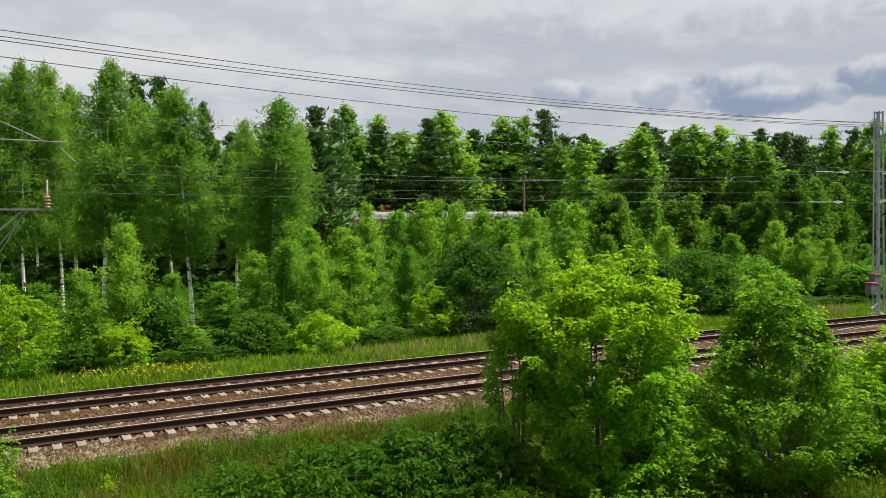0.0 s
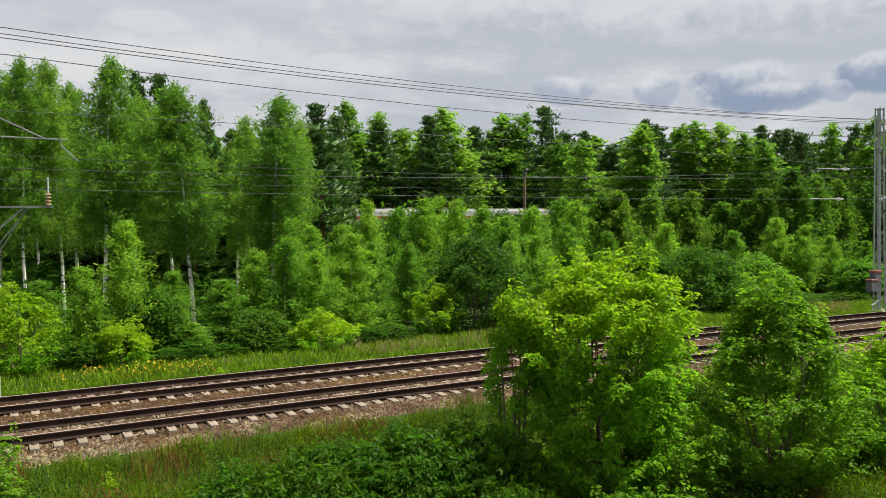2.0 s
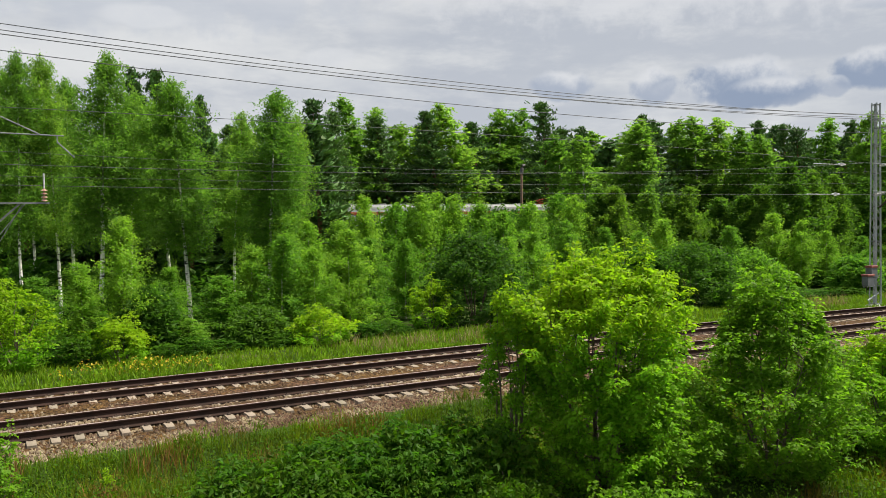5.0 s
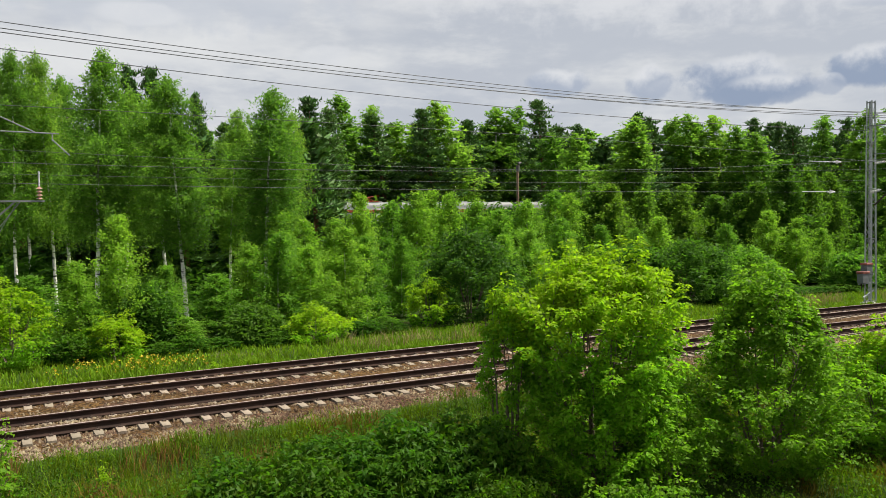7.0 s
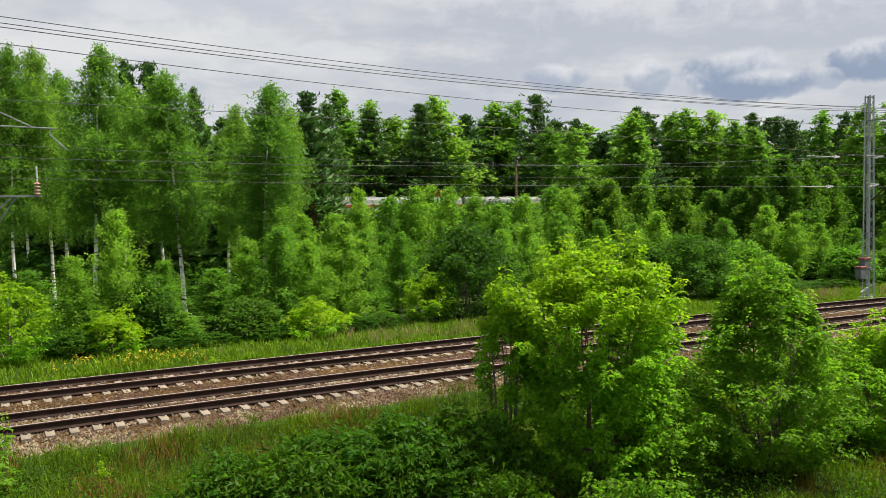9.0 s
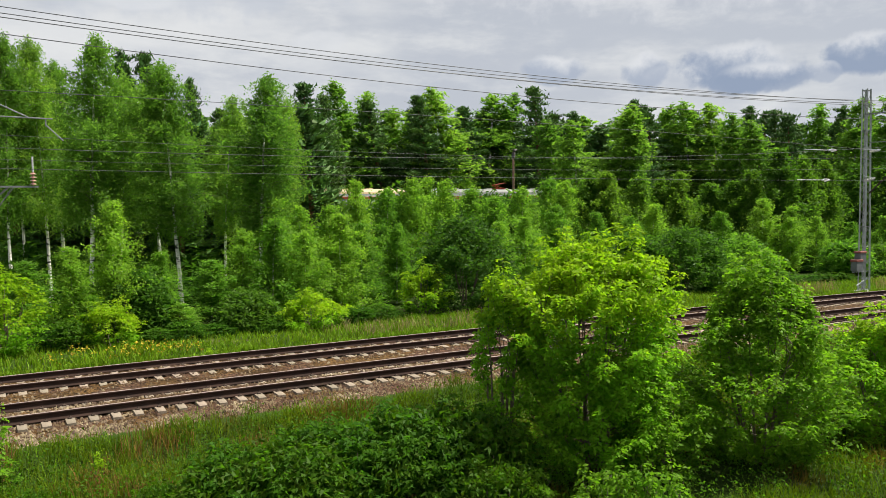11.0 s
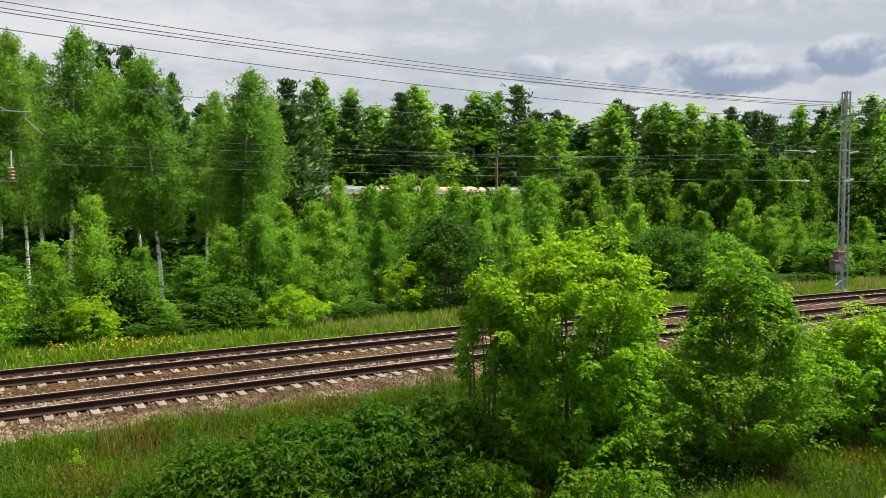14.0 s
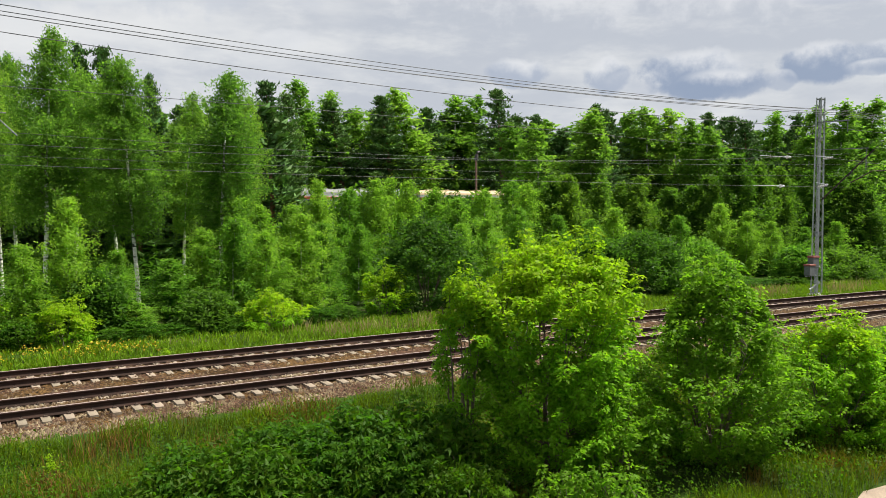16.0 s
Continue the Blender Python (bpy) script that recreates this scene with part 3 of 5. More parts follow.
def birch(seed, count, leaf=0.13, base=0.2, plain=True, limbs=96, peak=0.95):
    """A tall birch at 18 m: white stem, steep limbs that arch over, leafy twigs hanging in curtains."""
    rng = np.random.default_rng(seed)
    h, reach = 18.0, 3.0
    stem = limb(rng, (0, 0, -0.3), 0, math.pi / 2, h + 0.1, n=12, wob=0.012)
    stem[:, :2] += np.outer(np.linspace(0, 1, 12) ** 2, rng.normal(size=2) * 0.35)
    wood = [tube(stem, np.linspace(0.12, 0.012, 12), 7)]
    cs = []
    for i in range(limbs):
        k = base + (0.97 - base) * (i + rng.random()) / limbs
        at = along_path(stem, np.array([k]))[0]
        s = (k - base) / (1 - base)
        prof = (0.7 + 0.95 * s) * (1 - s) ** peak * (0.5 + 0.5 * min(1, s / 0.2)) + 0.05
        ln = reach * prof * rng.uniform(0.55, 1.2)
        b = limb(rng, at, i * 2.4 + rng.normal() * 0.5, rng.uniform(0.7, 1.15), ln, 1.3, 7, 0.08)
        wood.append(tube(b, np.linspace(0.030 * (1 - s * 0.6), 0.005, 7), 3))
        m = max(8, int(count / limbs * (0.3 + prof) * rng.uniform(0.6, 1.4)))
        strands = max(4, m // 17)
        st = along_path(b, rng.uniform(0.22, 1, strands)) + rng.normal(size=(strands, 3)) * np.array([0.27, 0.27, 0.22])
        sid = rng.integers(0, strands, m)
        drop = rng.random(m) * rng.uniform(0.25, 1.9, strands)[sid] * (0.35 + 0.65 * (1 - s))
        sway = rng.normal(size=(strands, 2)) * 0.14
        c = st[sid] + np.stack([sway[sid, 0] * drop, sway[sid, 1] * drop, -drop], 1) + rng.normal(size=(m, 3)) * 0.09
        cs.append(c)
        free = m // 5
        cs.append(along_path(b, rng.uniform(0.3, 1.0, free)) + rng.normal(size=(free, 3)) * 0.14)
    m = count // 70
    cs.append(along_path(stem, rng.uniform(0.9, 1.0, m)) + rng.normal(size=(m, 3)) * 0.12)
    c = np.concatenate(cs)
    c = c[c[:, 2] > h * base * 0.72]
    return wood, leaves(rng, c, leaf, np.broadcast_to(np.array([0, 0, -0.8]), c.shape), 0.75, 0.25, plain)


def young_birch(seed, count, leaf=0.095):
    """A young birch at 7 m, leafy to the ground: a slim pointed crown of fine upright sprays."""
    rng = np.random.default_rng(seed)
    h, reach, nl = 7.0, 1.25, 84
    stem = limb(rng, (0, 0, -0.3), 0, math.pi / 2, h + 0.1, n=12, wob=0.012)
    wood = [tube(stem, np.linspace(0.05, 0.008, 12), 6)]
    cs = []
    for i in range(nl):
        k = 0.04 + 0.93 * (i + rng.random()) / nl
        at = along_path(stem, np.array([k]))[0]
        prof = np.interp(k, (0, 0.12, 0.35, 0.6, 0.8, 0.93, 1), (0.72, 0.95, 1.0, 0.78, 0.46, 0.2, 0.05))
        ln = reach * prof * rng.uniform(0.65, 1.25) + 0.15
        b = limb(rng, at, i * 2.4 + rng.normal() * 0.5, rng.uniform(0.6, 1.25), ln, 0.25, 6, 0.1)
        wood.append(tube(b, np.linspace(0.014 * (1.1 - k), 0.003, 6), 3))
        sprays = 9
        m = int(count / nl / sprays * (0.35 + prof) * rng.uniform(0.7, 1.3)) + 2
        for j in range(sprays):
            t0 = rng.uniform(0.1, 1.05)
            o = along_path(b, np.array([t0]))[0]
            d = rng.normal(size=3) * np.array([0.4, 0.4, 0.3]) + np.array([0, 0, 0.85])
            u = rng.random(m)[:, None] - 0.35
            cs.append(o + d * u * (0.55 * prof + 0.25) + rng.normal(size=(m, 3)) * 0.085 - np.array([0, 0, 0.12]) * u * u)
    m = count // 45
    cs.append(along_path(stem, rng.uniform(0.86, 1.0, m)) + rng.normal(size=(m, 3)) * 0.06)
    c = np.concatenate(cs)
    c = c[c[:, 2] > 0.15]
    return wood, leaves(rng, c, leaf, np.broadcast_to(np.array([0, 0, -0.6]), c.shape), 0.8, 0.25, True)


def pine(seed, count, needle=0.5, limbs=True):
    """A pine at 22 m: bare reddish stem, whorls of level limbs with needle tufts turned up."""
    rng = np.random.default_rng(seed)
    stem = limb(rng, (0, 0, -0.3), 0, math.pi / 2, 22.1, n=12, wob=0.01)
    wood = [tube(stem, np.linspace(0.2, 0.02, 12), 7)]
    cs, ax = [], []
    for w in range(24):
        k = 0.16 + 0.83 * (w + rng.random() * 0.5) / 24
        at = along_path(stem, np.array([k]))[0]
        s = (k - 0.16) / 0.84
        for j in range(5):
            ln = (0.25 + 3.0 * (1 - s) ** 0.95 * (0.5 + 0.55 * min(1, s * 3))) * rng.uniform(0.55, 1.15)
            b = limb(rng, at, rng.uniform(0, 6.28), 0.15 + 0.75 * s + rng.normal() * 0.1, ln, 0.25 - 0.7 * s, 5, 0.08)
            if limbs:
                wood.append(tube(b, np.linspace(0.04 * (1 - s * 0.7), 0.008, 5), 3))
            m = int(count / 120 * (0.3 + ln / 2.2))
            g = max(3, m // 6)
            tuft = along_path(b, rng.uniform(0.25, 1.0, g)) + rng.normal(size=(g, 3)) * np.array([0.2, 0.2, 0.08])
            gi = rng.integers(0, g, m)
            cs.append(tuft[gi] + rng.normal(size=(m, 3)) * 0.12)
            ax.append(np.broadcast_to(np.array([0.0, 0, 0.9]), (m, 3)) + (b[-1] - b[0]) / (ln + 0.01) * 0.7)
    m = count // 40
    cs.append(along_path(stem, rng.uniform(0.93, 1.0, m)) + rng.normal(size=(m, 3)) * np.array([0.12, 0.12, 0.1]))
    ax.append(np.broadcast_to(np.array([0, 0, 1.0]), (m, 3)))
    return wood, leaves(rng, np.concatenate(cs), needle, np.concatenate(ax), 0.3, 0.1, True)


DOME = ((0, 0.72), (0.2, 0.95), (0.45, 1.0), (0.7, 0.82), (0.88, 0.5), (1, 0.12))
VASE = ((0, 0.5), (0.15, 0.72), (0.4, 0.80), (0.56, 0.92), (0.72, 1.0), (0.85, 0.82), (0.94, 0.5), (1, 0.12))
SPIRE = ((0, 0.35), (0.12, 0.5), (0.28, 1.0), (0.5, 0.95), (0.64, 0.68), (0.78, 0.46), (0.9, 0.34), (1, 0.12))
SHEAF = ((0, 0.62), (0.25, 0.95), (0.5, 1.0), (0.75, 0.75), (0.9, 0.45), (1, 0.12))


def bush(seed, count, leaf, spread, height, shape=DOME, stems=8, shoots=140, tip=0.0, pinnate=False, bare=False, plain=False, hollow=0.45, low=0.06, rise=0.3, thin=0.0):
    """A many-stemmed shrub: shoots fan out from a few stems and turn up at their ends, filling the outline shape
    (height share, radius share). tip: share of paler top shoots, their light put into the colour. Returns wood, leaves
    and material rows."""
    rng = np.random.default_rng(seed)
    hs, rs = np.array(shape).T
    wood, mains = [], []
    for i in range(stems):
        a = i * 2.4 + rng.normal() * 0.25
        r = spread * rng.uniform(0.15, 0.62) if i else 0.1
        top = height * rng.uniform(0.72, 0.92)
        u = np.linspace(0, 1, 9)[:, None]
        p = np.array([0.12 * math.cos(a), 0.12 * math.sin(a), -0.15]) + u * np.array([r * math.cos(a), r * math.sin(a), top]) + rng.normal(size=(9, 3)) * 0.03 * u
        mains.append(p)
        wood.append(tube(p, np.linspace(0.0055 * height + 0.006, 0.005, 9), 4 if bare else 6))
    ends = np.stack([p[-1, :2] for p in mains])
    cs, ax, up = [], [], []
    per = count / shoots
    for i in range(shoots):
        z = (i + rng.random()) / shoots
        z = low + (1 - low) * z ** 0.85
        a = i * 2.39996 + rng.normal() * 0.35
        r = spread * np.interp(z, hs, rs) * math.sqrt(rng.uniform(hollow, 1.0)) * rng.uniform(0.85, 1.12)
        end = np.array([r * math.cos(a), r * math.sin(a), z * height])
        near = mains[int(np.argmin(((ends * 0.7 - end[:2]) ** 2).sum(1) + rng.random(stems) * 0.3 * spread * spread))]
        k = np.clip((end[2] - rng.uniform(0.35, 0.8) * (r + 0.3)) / near[-1, 2], 0.03, 0.97)
        p0 = along_path(near, np.array([k]))[0]
        p1 = p0 * 0.35 + end * 0.65
        p1[2] = p0[2] * 0.55 + end[2] * 0.45 - 0.05
        t = np.linspace(0, 1, 7)[:, None]
        lead = rise * (rng.uniform(0.9, 1.6) if rng.random() < 0.3 else rng.uniform(0.0, 0.6))
        b = (1 - t) ** 2 * p0 + 2 * t * (1 - t) * p1 + t * t * (end + np.array([0, 0, lead - 0.3 * rise]))
        if not bare:
            wood.append(tube(b, np.linspace(0.003 + 0.0013 * height, 0.002, 7), 4))
        m = max(5, int(per * rng.uniform(0.5, 1.5) * (1 + thin * (z - 0.55))))
        if pinnate:
            g = max(2, m // 5)
            o = along_path(b, 1 - 0.72 * rng.random(g)) + rng.normal(size=(g, 3)) * 0.02
            d = rng.normal(size=(g, 3)) * np.array([1, 1, 0.5]) + np.array([0, 0, 0.15])
            d /= np.linalg.norm(d, axis=1)[:, None]
            side = np.cross(d, np.array([0, 0, 1.0]))
            side /= np.linalg.norm(side, axis=1)[:, None] + 1e-6
            for off, sd, out in ((0.5, 0.55, 1), (0.5, -0.55, 1), (1.1, 0.5, 1), (1.1, -0.5, 1), (1.7, 0, 0)):
                cs.append(o + d * leaf * (off + 0.4) + side * leaf * sd - np.array([0, 0, 1.0]) * leaf * 0.3 * off * off)
                ax.append(d * (1 - 0.45 * out) + side * np.sign(sd) * 0.7 * out + np.array([0, 0, -0.55]))
                up.append(np.full(g, z))
        else:
            c = along_path(b, 1 - 0.6 * rng.random(m)) + rng.normal(size=(m, 3)) * (leaf * 0.7 + 0.03 * spread)
            cs.append(c)
            ax.append(rng.normal(size=(m, 3)) + np.array([0, 0, -0.1]))
            up.append(np.full(m, z))
    c, a, z = np.concatenate(cs), np.concatenate(ax), np.concatenate(up)
    keep = c[:, 2] > 0.03
    c, a, z = c[keep], a[keep], z[keep]
    v, f = leaves(rng, c, leaf, a, 0.52, 0.3, plain)
    # leaves near the top take the paler colour, which holds their top light
    score = c[:, 2] / height + rng.normal(size=len(c)) * 0.07
    mats = (score > 1.0 - tip).astype(int) if tip else np.zeros(len(c), int)
    return wood, (v, f), mats


def place(ob, x, y, h, w, turn):
    """The pose that gives ob the height h and the width w, standing on the land at x, y."""
    uh, uw = SIZES[ob.name]
    return Matrix.Translation((x, y, ground_z(x, y))) @ Matrix.Rotation(turn, 4, "Z") @ Matrix.Diagonal((w / uw, w / uw, h / uh, 1))


PLANTED = {}


def plant(protos, rows):
    """Note trees to stand at rows (x, y, height, width), by a prototype picked at random."""
    for x, y, h, w in rows:
        k = random.choice(protos)
        w = min(w, 0.52 * h) if h > 4 and y < 40 else w
        PLANTED.setdefault(k, []).append(place(k, x, y, h, w, random.uniform(0, 6.28)))


def stand_all():
    """Copies first; then each prototype takes its own place."""
    for ob, poses in PLANTED.items():
        for m in poses[1:]:
            copy_thing(ob, m)
        ob.matrix_basis = poses[0]


# rows: x, y, height, width
TALL_BIRCHES = (
    (1.7, 31.4, 16.9, 4.4), (3.8, 32.5, 17.0, 4.6), (5.5, 26.9, 16.2, 5.8), (0.3, 35.7, 16.3, 5.1), (10.2, 25.3, 14.7, 5.1), (13.9, 22.1, 13.8, 5.3),
    (8.1, 34.6, 15.4, 5.4), (14.8, 33.1, 14.1, 4.8), (17.2, 28.2, 13.4, 3.3), (5.3, 39.7, 16.6, 5.3), (-1.0, 32.9, 16.0, 4.8), (11.6, 38.4, 15.3, 5.5),
    (3.0, 43.3, 16.6, 5.0))
FAR_BIRCHES = (
    (54.2, 102.5, 23.8, 10.1), (58.1, 104.2, 22.2, 7.6), (67.0, 107.6, 20.6, 10.2), (73.2, 98.6, 22.8, 10.5), (85.4, 105.3, 24.0, 10.7), (89.8, 106.8, 23.8, 10.1),
    (73.7, 65.2, 18.4, 7.8), (69.5, 53.8, 18.6, 7.5), (71.2, 52.8, 17.6, 6.0), (96.9, 70.5, 22.1, 9.0), (98.6, 67.3, 22.7, 9.4), (101.6, 63.2, 22.1, 9.3),
    (101.6, 58.5, 19.7, 7.2), (116.8, 59.1, 22.1, 7.7), (105.9, 44.6, 21.1, 7.7), (105.0, 39.4, 20.7, 9.4), (113.4, 40.4, 22.2, 9.9), (76.7, 72.7, 17.6, 7.2),
    (45.8, 98.8, 18.0, 8.9), (99.9, 53.7, 18.2, 6.9))
PINES = (
    (11.7, 47.7, 19.7, 5.0), (13.2, 46.8, 19.3, 5.3), (16.6, 47.1, 17.3, 4.1), (43.2, 89.3, 20.3, 9.4), (46.7, 93.1, 19.6, 8.6), (60.0, 100.5, 20.1, 10.2),
    (67.7, 103.9, 19.5, 10.0), (67.6, 96.9, 21.0, 10.2), (79.1, 101.9, 20.6, 10.2), (88.8, 93.7, 23.9, 11.5), (80.0, 75.5, 18.5, 7.4), (89.4, 67.9, 22.2, 9.2),
    (94.3, 69.7, 21.7, 8.8), (79.2, 59.8, 19.4, 7.7), (103.4, 69.1, 21.3, 7.8), (106.4, 62.8, 21.6, 7.6), (112.4, 61.6, 21.2, 7.7), (111.2, 57.7, 20.2, 8.7),
    (110.6, 51.1, 20.6, 7.1), (121.2, 52.0, 20.3, 8.7), (121.4, 47.3, 21.5, 8.4))
PINES_BACK = (
    (-5.2, 156.9, 22.3, 9.8), (1.7, 156.0, 21.8, 10.5), (8.2, 167.1, 22.0, 11.0), (13.2, 145.9, 20.6, 11.8), (21.1, 161.2, 22.6, 11.5), (24.8, 147.6, 20.9, 11.4),
    (30.5, 149.8, 22.5, 12.1), (35.3, 136.2, 19.7, 10.4), (41.6, 130.1, 21.2, 10.1), (48.0, 135.5, 22.1, 12.5), (52.2, 128.7, 17.9, 12.5), (57.9, 123.0, 19.5, 9.9),
    (62.9, 119.6, 18.1, 10.7), (67.9, 114.0, 20.5, 9.8), (83.7, 128.8, 22.6, 12.7), (83.3, 114.1, 21.3, 11.3), (86.8, 108.1, 20.0, 10.3), (98.8, 109.1, 17.8, 11.5),
    (97.2, 98.1, 19.6, 12.6), (111.7, 103.7, 18.5, 12.1), (109.2, 90.7, 16.5, 12.9), (124.8, 96.9, 21.3, 10.7), (117.6, 84.1, 16.4, 9.2), (134.6, 88.2, 17.6, 10.7),
    (139.3, 85.1, 20.9, 9.9), (141.2, 79.7, 18.1, 11.7), (148.4, 76.1, 19.2, 10.8), (158.4, 76.4, 19.1, 12.0), (156.9, 66.6, 22.9, 12.6), (160.0, 63.6, 22.0, 10.6))
BIRCHES_BACK = (
    (-2.9, 163.1, 21.0, 12.8), (3.2, 152.2, 22.6, 12.8), (9.8, 161.6, 21.8, 13.4), (15.4, 147.0, 21.2, 9.7), (23.2, 152.5, 20.3, 13.3), (26.5, 143.8, 19.7, 9.7),
    (33.2, 140.9, 18.8, 10.3), (41.0, 146.8, 22.2, 12.4), (47.4, 139.8, 21.8, 11.3), (56.2, 143.4, 20.4, 14.5), (61.2, 140.2, 20.8, 13.9), (67.7, 137.0, 21.9, 10.4),
    (65.6, 116.2, 17.2, 10.8), (72.7, 113.5, 20.7, 11.2), (81.5, 115.0, 17.7, 11.6), (91.9, 121.3, 19.3, 12.4), (98.0, 117.4, 22.0, 10.5), (103.0, 109.0, 18.7, 13.0),
    (113.1, 110.1, 21.1, 13.1), (115.1, 102.9, 20.7, 13.8), (110.9, 89.0, 16.7, 9.6), (125.3, 94.0, 18.4, 13.6), (123.9, 83.4, 17.0, 12.2), (133.1, 83.6, 17.1, 12.6),
    (141.8, 82.6, 17.5, 12.2), (153.4, 84.8, 18.3, 10.6), (152.8, 76.2, 18.6, 10.1), (167.4, 77.3, 19.7, 10.5), (172.4, 73.0, 23.4, 13.8), (181.4, 70.6, 22.1, 10.3))
PINES_LEFT = (
    (-2.2, 57.5, 14.5, 6.7), (-0.8, 52.3, 14.9, 6.6), (0.3, 65.3, 15.0, 7.3), (1.6, 52.1, 14.0, 6.8), (2.6, 51.4, 13.4, 6.7), (4.2, 53.0, 14.2, 5.5),
    (5.7, 56.3, 15.1, 5.8), (6.6, 58.4, 15.9, 6.1), (8.2, 53.2, 14.9, 6.1), (8.8, 49.7, 15.1, 7.0), (9.5, 47.9, 13.8, 5.7), (12.2, 57.9, 16.4, 7.7),
    (14.2, 56.8, 14.7, 6.3), (14.1, 49.8, 14.6, 7.3), (13.8, 41.5, 12.8, 6.0), (16.8, 49.0, 14.1, 7.2), (16.9, 45.1, 13.4, 6.4), (18.2, 42.6, 13.6, 5.5),
    (22.1, 53.0, 15.0, 7.9), (22.7, 49.4, 15.1, 6.3), (20.7, 38.9, 14.5, 5.9), (23.0, 40.8, 13.8, 7.0), (22.4, 35.7, 14.0, 6.5))
YOUNG_A = (
    (5.3, 16.5, 6.5, 2.6), (3.5, 15.7, 4.6, 2.4), (14.1, 20.2, 6.8, 3.3), (16.8, 23.5, 6.4, 3.2), (19.3, 25.2, 6.4, 3.6), (22.2, 26.9, 8.3, 2.9),
    (25.0, 28.4, 7.6, 3.8), (27.0, 28.3, 8.3, 3.6), (29.0, 29.9, 8.6, 3.3), (29.7, 28.1, 8.4, 3.2), (32.7, 29.3, 7.7, 3.8), (33.6, 27.5, 6.9, 3.8),
    (37.0, 28.7, 7.7, 3.9), (40.6, 29.7, 8.5, 4.1), (40.8, 28.1, 8.4, 3.5))
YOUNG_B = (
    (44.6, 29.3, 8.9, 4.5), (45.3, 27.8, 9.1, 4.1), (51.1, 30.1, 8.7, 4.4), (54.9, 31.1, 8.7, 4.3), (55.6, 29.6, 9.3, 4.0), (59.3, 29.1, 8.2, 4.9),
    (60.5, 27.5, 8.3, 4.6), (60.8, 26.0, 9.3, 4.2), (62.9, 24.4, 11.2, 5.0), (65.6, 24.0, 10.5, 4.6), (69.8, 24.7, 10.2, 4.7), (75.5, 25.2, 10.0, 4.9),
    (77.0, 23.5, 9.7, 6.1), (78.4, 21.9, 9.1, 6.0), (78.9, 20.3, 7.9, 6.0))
YOUNG_C = (
    (17.3, 18.5, 5.9, 3.4), (13.1, 17.6, 5.7, 2.9), (14.9, 17.5, 5.0, 3.0), (19.4, 20.3, 5.3, 3.3), (22.5, 21.9, 5.2, 3.5), (11.9, 18.5, 5.1, 2.6),
    (9.9, 17.6, 3.5, 2.8), (7.6, 18.5, 4.1, 2.8), (32.1, 21.3, 5.4, 3.8), (35.4, 22.4, 6.2, 4.0), (39.5, 22.3, 5.7, 4.1), (42.2, 22.2, 5.3, 4.2),
    (46.2, 23.3, 6.1, 4.4), (59.2, 20.7, 5.9, 5.2), (62.4, 20.3, 4.9, 5.3), (66.3, 19.7, 4.4, 5.4), (68.6, 18.1, 4.9, 5.4), (29.9, 21.5, 5.1, 3.3),
    (53.3, 22.7, 5.6, 4.6), (57.6, 22.2, 6.5, 4.7), (1.9, 19.1, 3.8, 2.6), (4.1, 15.5, 2.3, 1.9), (8.0, 15.6, 1.7, 2.3))
WILLOWS = (((23.9, 16.1, 5.9, 6.1), 51, M_DARKWILLOW, "round dark green willow bush"),
    ((41.3, 15.9, 4.9, 6.5), 52, M_WILLOW, "grey-green willow bush beside the track"),
    ((46.5, 15.3, 4.2, 4.8), 53, M_YOUNG, "bright green bush beside the track"),
    ((57.6, 14.7, 3.4, 3.9), 54, M_YOUNG, "green bush beside the mast"),
    ((38.0, 17.3, 4.5, 4.5), 55, M_WILLOW, "grey-green willow bush behind the track"),
    ((63.1, 14.4, 3.1, 6.8), 56, M_WILLOW, "dark willow bush beside the track"),
    ((11.3, 15.7, 2.3, 2.8), 57, M_WILLOW, "dark low willow bush at the wood edge"),
    ((6.4, 16.2, 3.4, 2.9), 58, M_WILLOW, "dark low willow bush at the wood edge"))
VERGE_MAPLES = (((0.9, 14.6, 3.9, 3.5), 61), ((4.8, 14.3, 2.2, 2.7), 62), ((14.0, 14.3, 2.1, 3.4), 63), ((20.7, 15.1, 3.3, 2.9), 64), ((-0.1, 15.4, 3.5, 2.6), 65))
UNDERGROWTH = (
    (-1.5, 38.9, 1.8, 6.5), (0.9, 27.6, 3.8, 5.0), (3.8, 37.2, 3.4, 7.1), (5.4, 27.0, 2.7, 5.2), (9.4, 35.9, 3.1, 6.2), (11.7, 32.5, 2.0, 6.5),
    (13.4, 27.5, 1.9, 6.1), (15.7, 25.5, 3.6, 5.3), (18.6, 25.4, 3.3, 5.5), (22.5, 27.1, 1.7, 7.2), (28.3, 31.3, 2.1, 7.6), (32.8, 32.2, 1.4, 8.1),
    (35.7, 29.9, 2.7, 8.0), (38.3, 27.6, 2.9, 6.9), (42.5, 27.0, 2.2, 7.0), (50.1, 29.9, 4.0, 8.0), (53.4, 27.7, 3.6, 9.2), (55.9, 24.9, 4.0, 8.2),
    (65.7, 27.8, 4.9, 8.2), (63.9, 21.9, 2.4, 7.8), (76.5, 25.5, 2.5, 9.0), (78.6, 22.2, 3.8, 9.9), (-1.8, 52.7, 5.4, 9.1), (-0.0, 52.9, 3.9, 9.2))
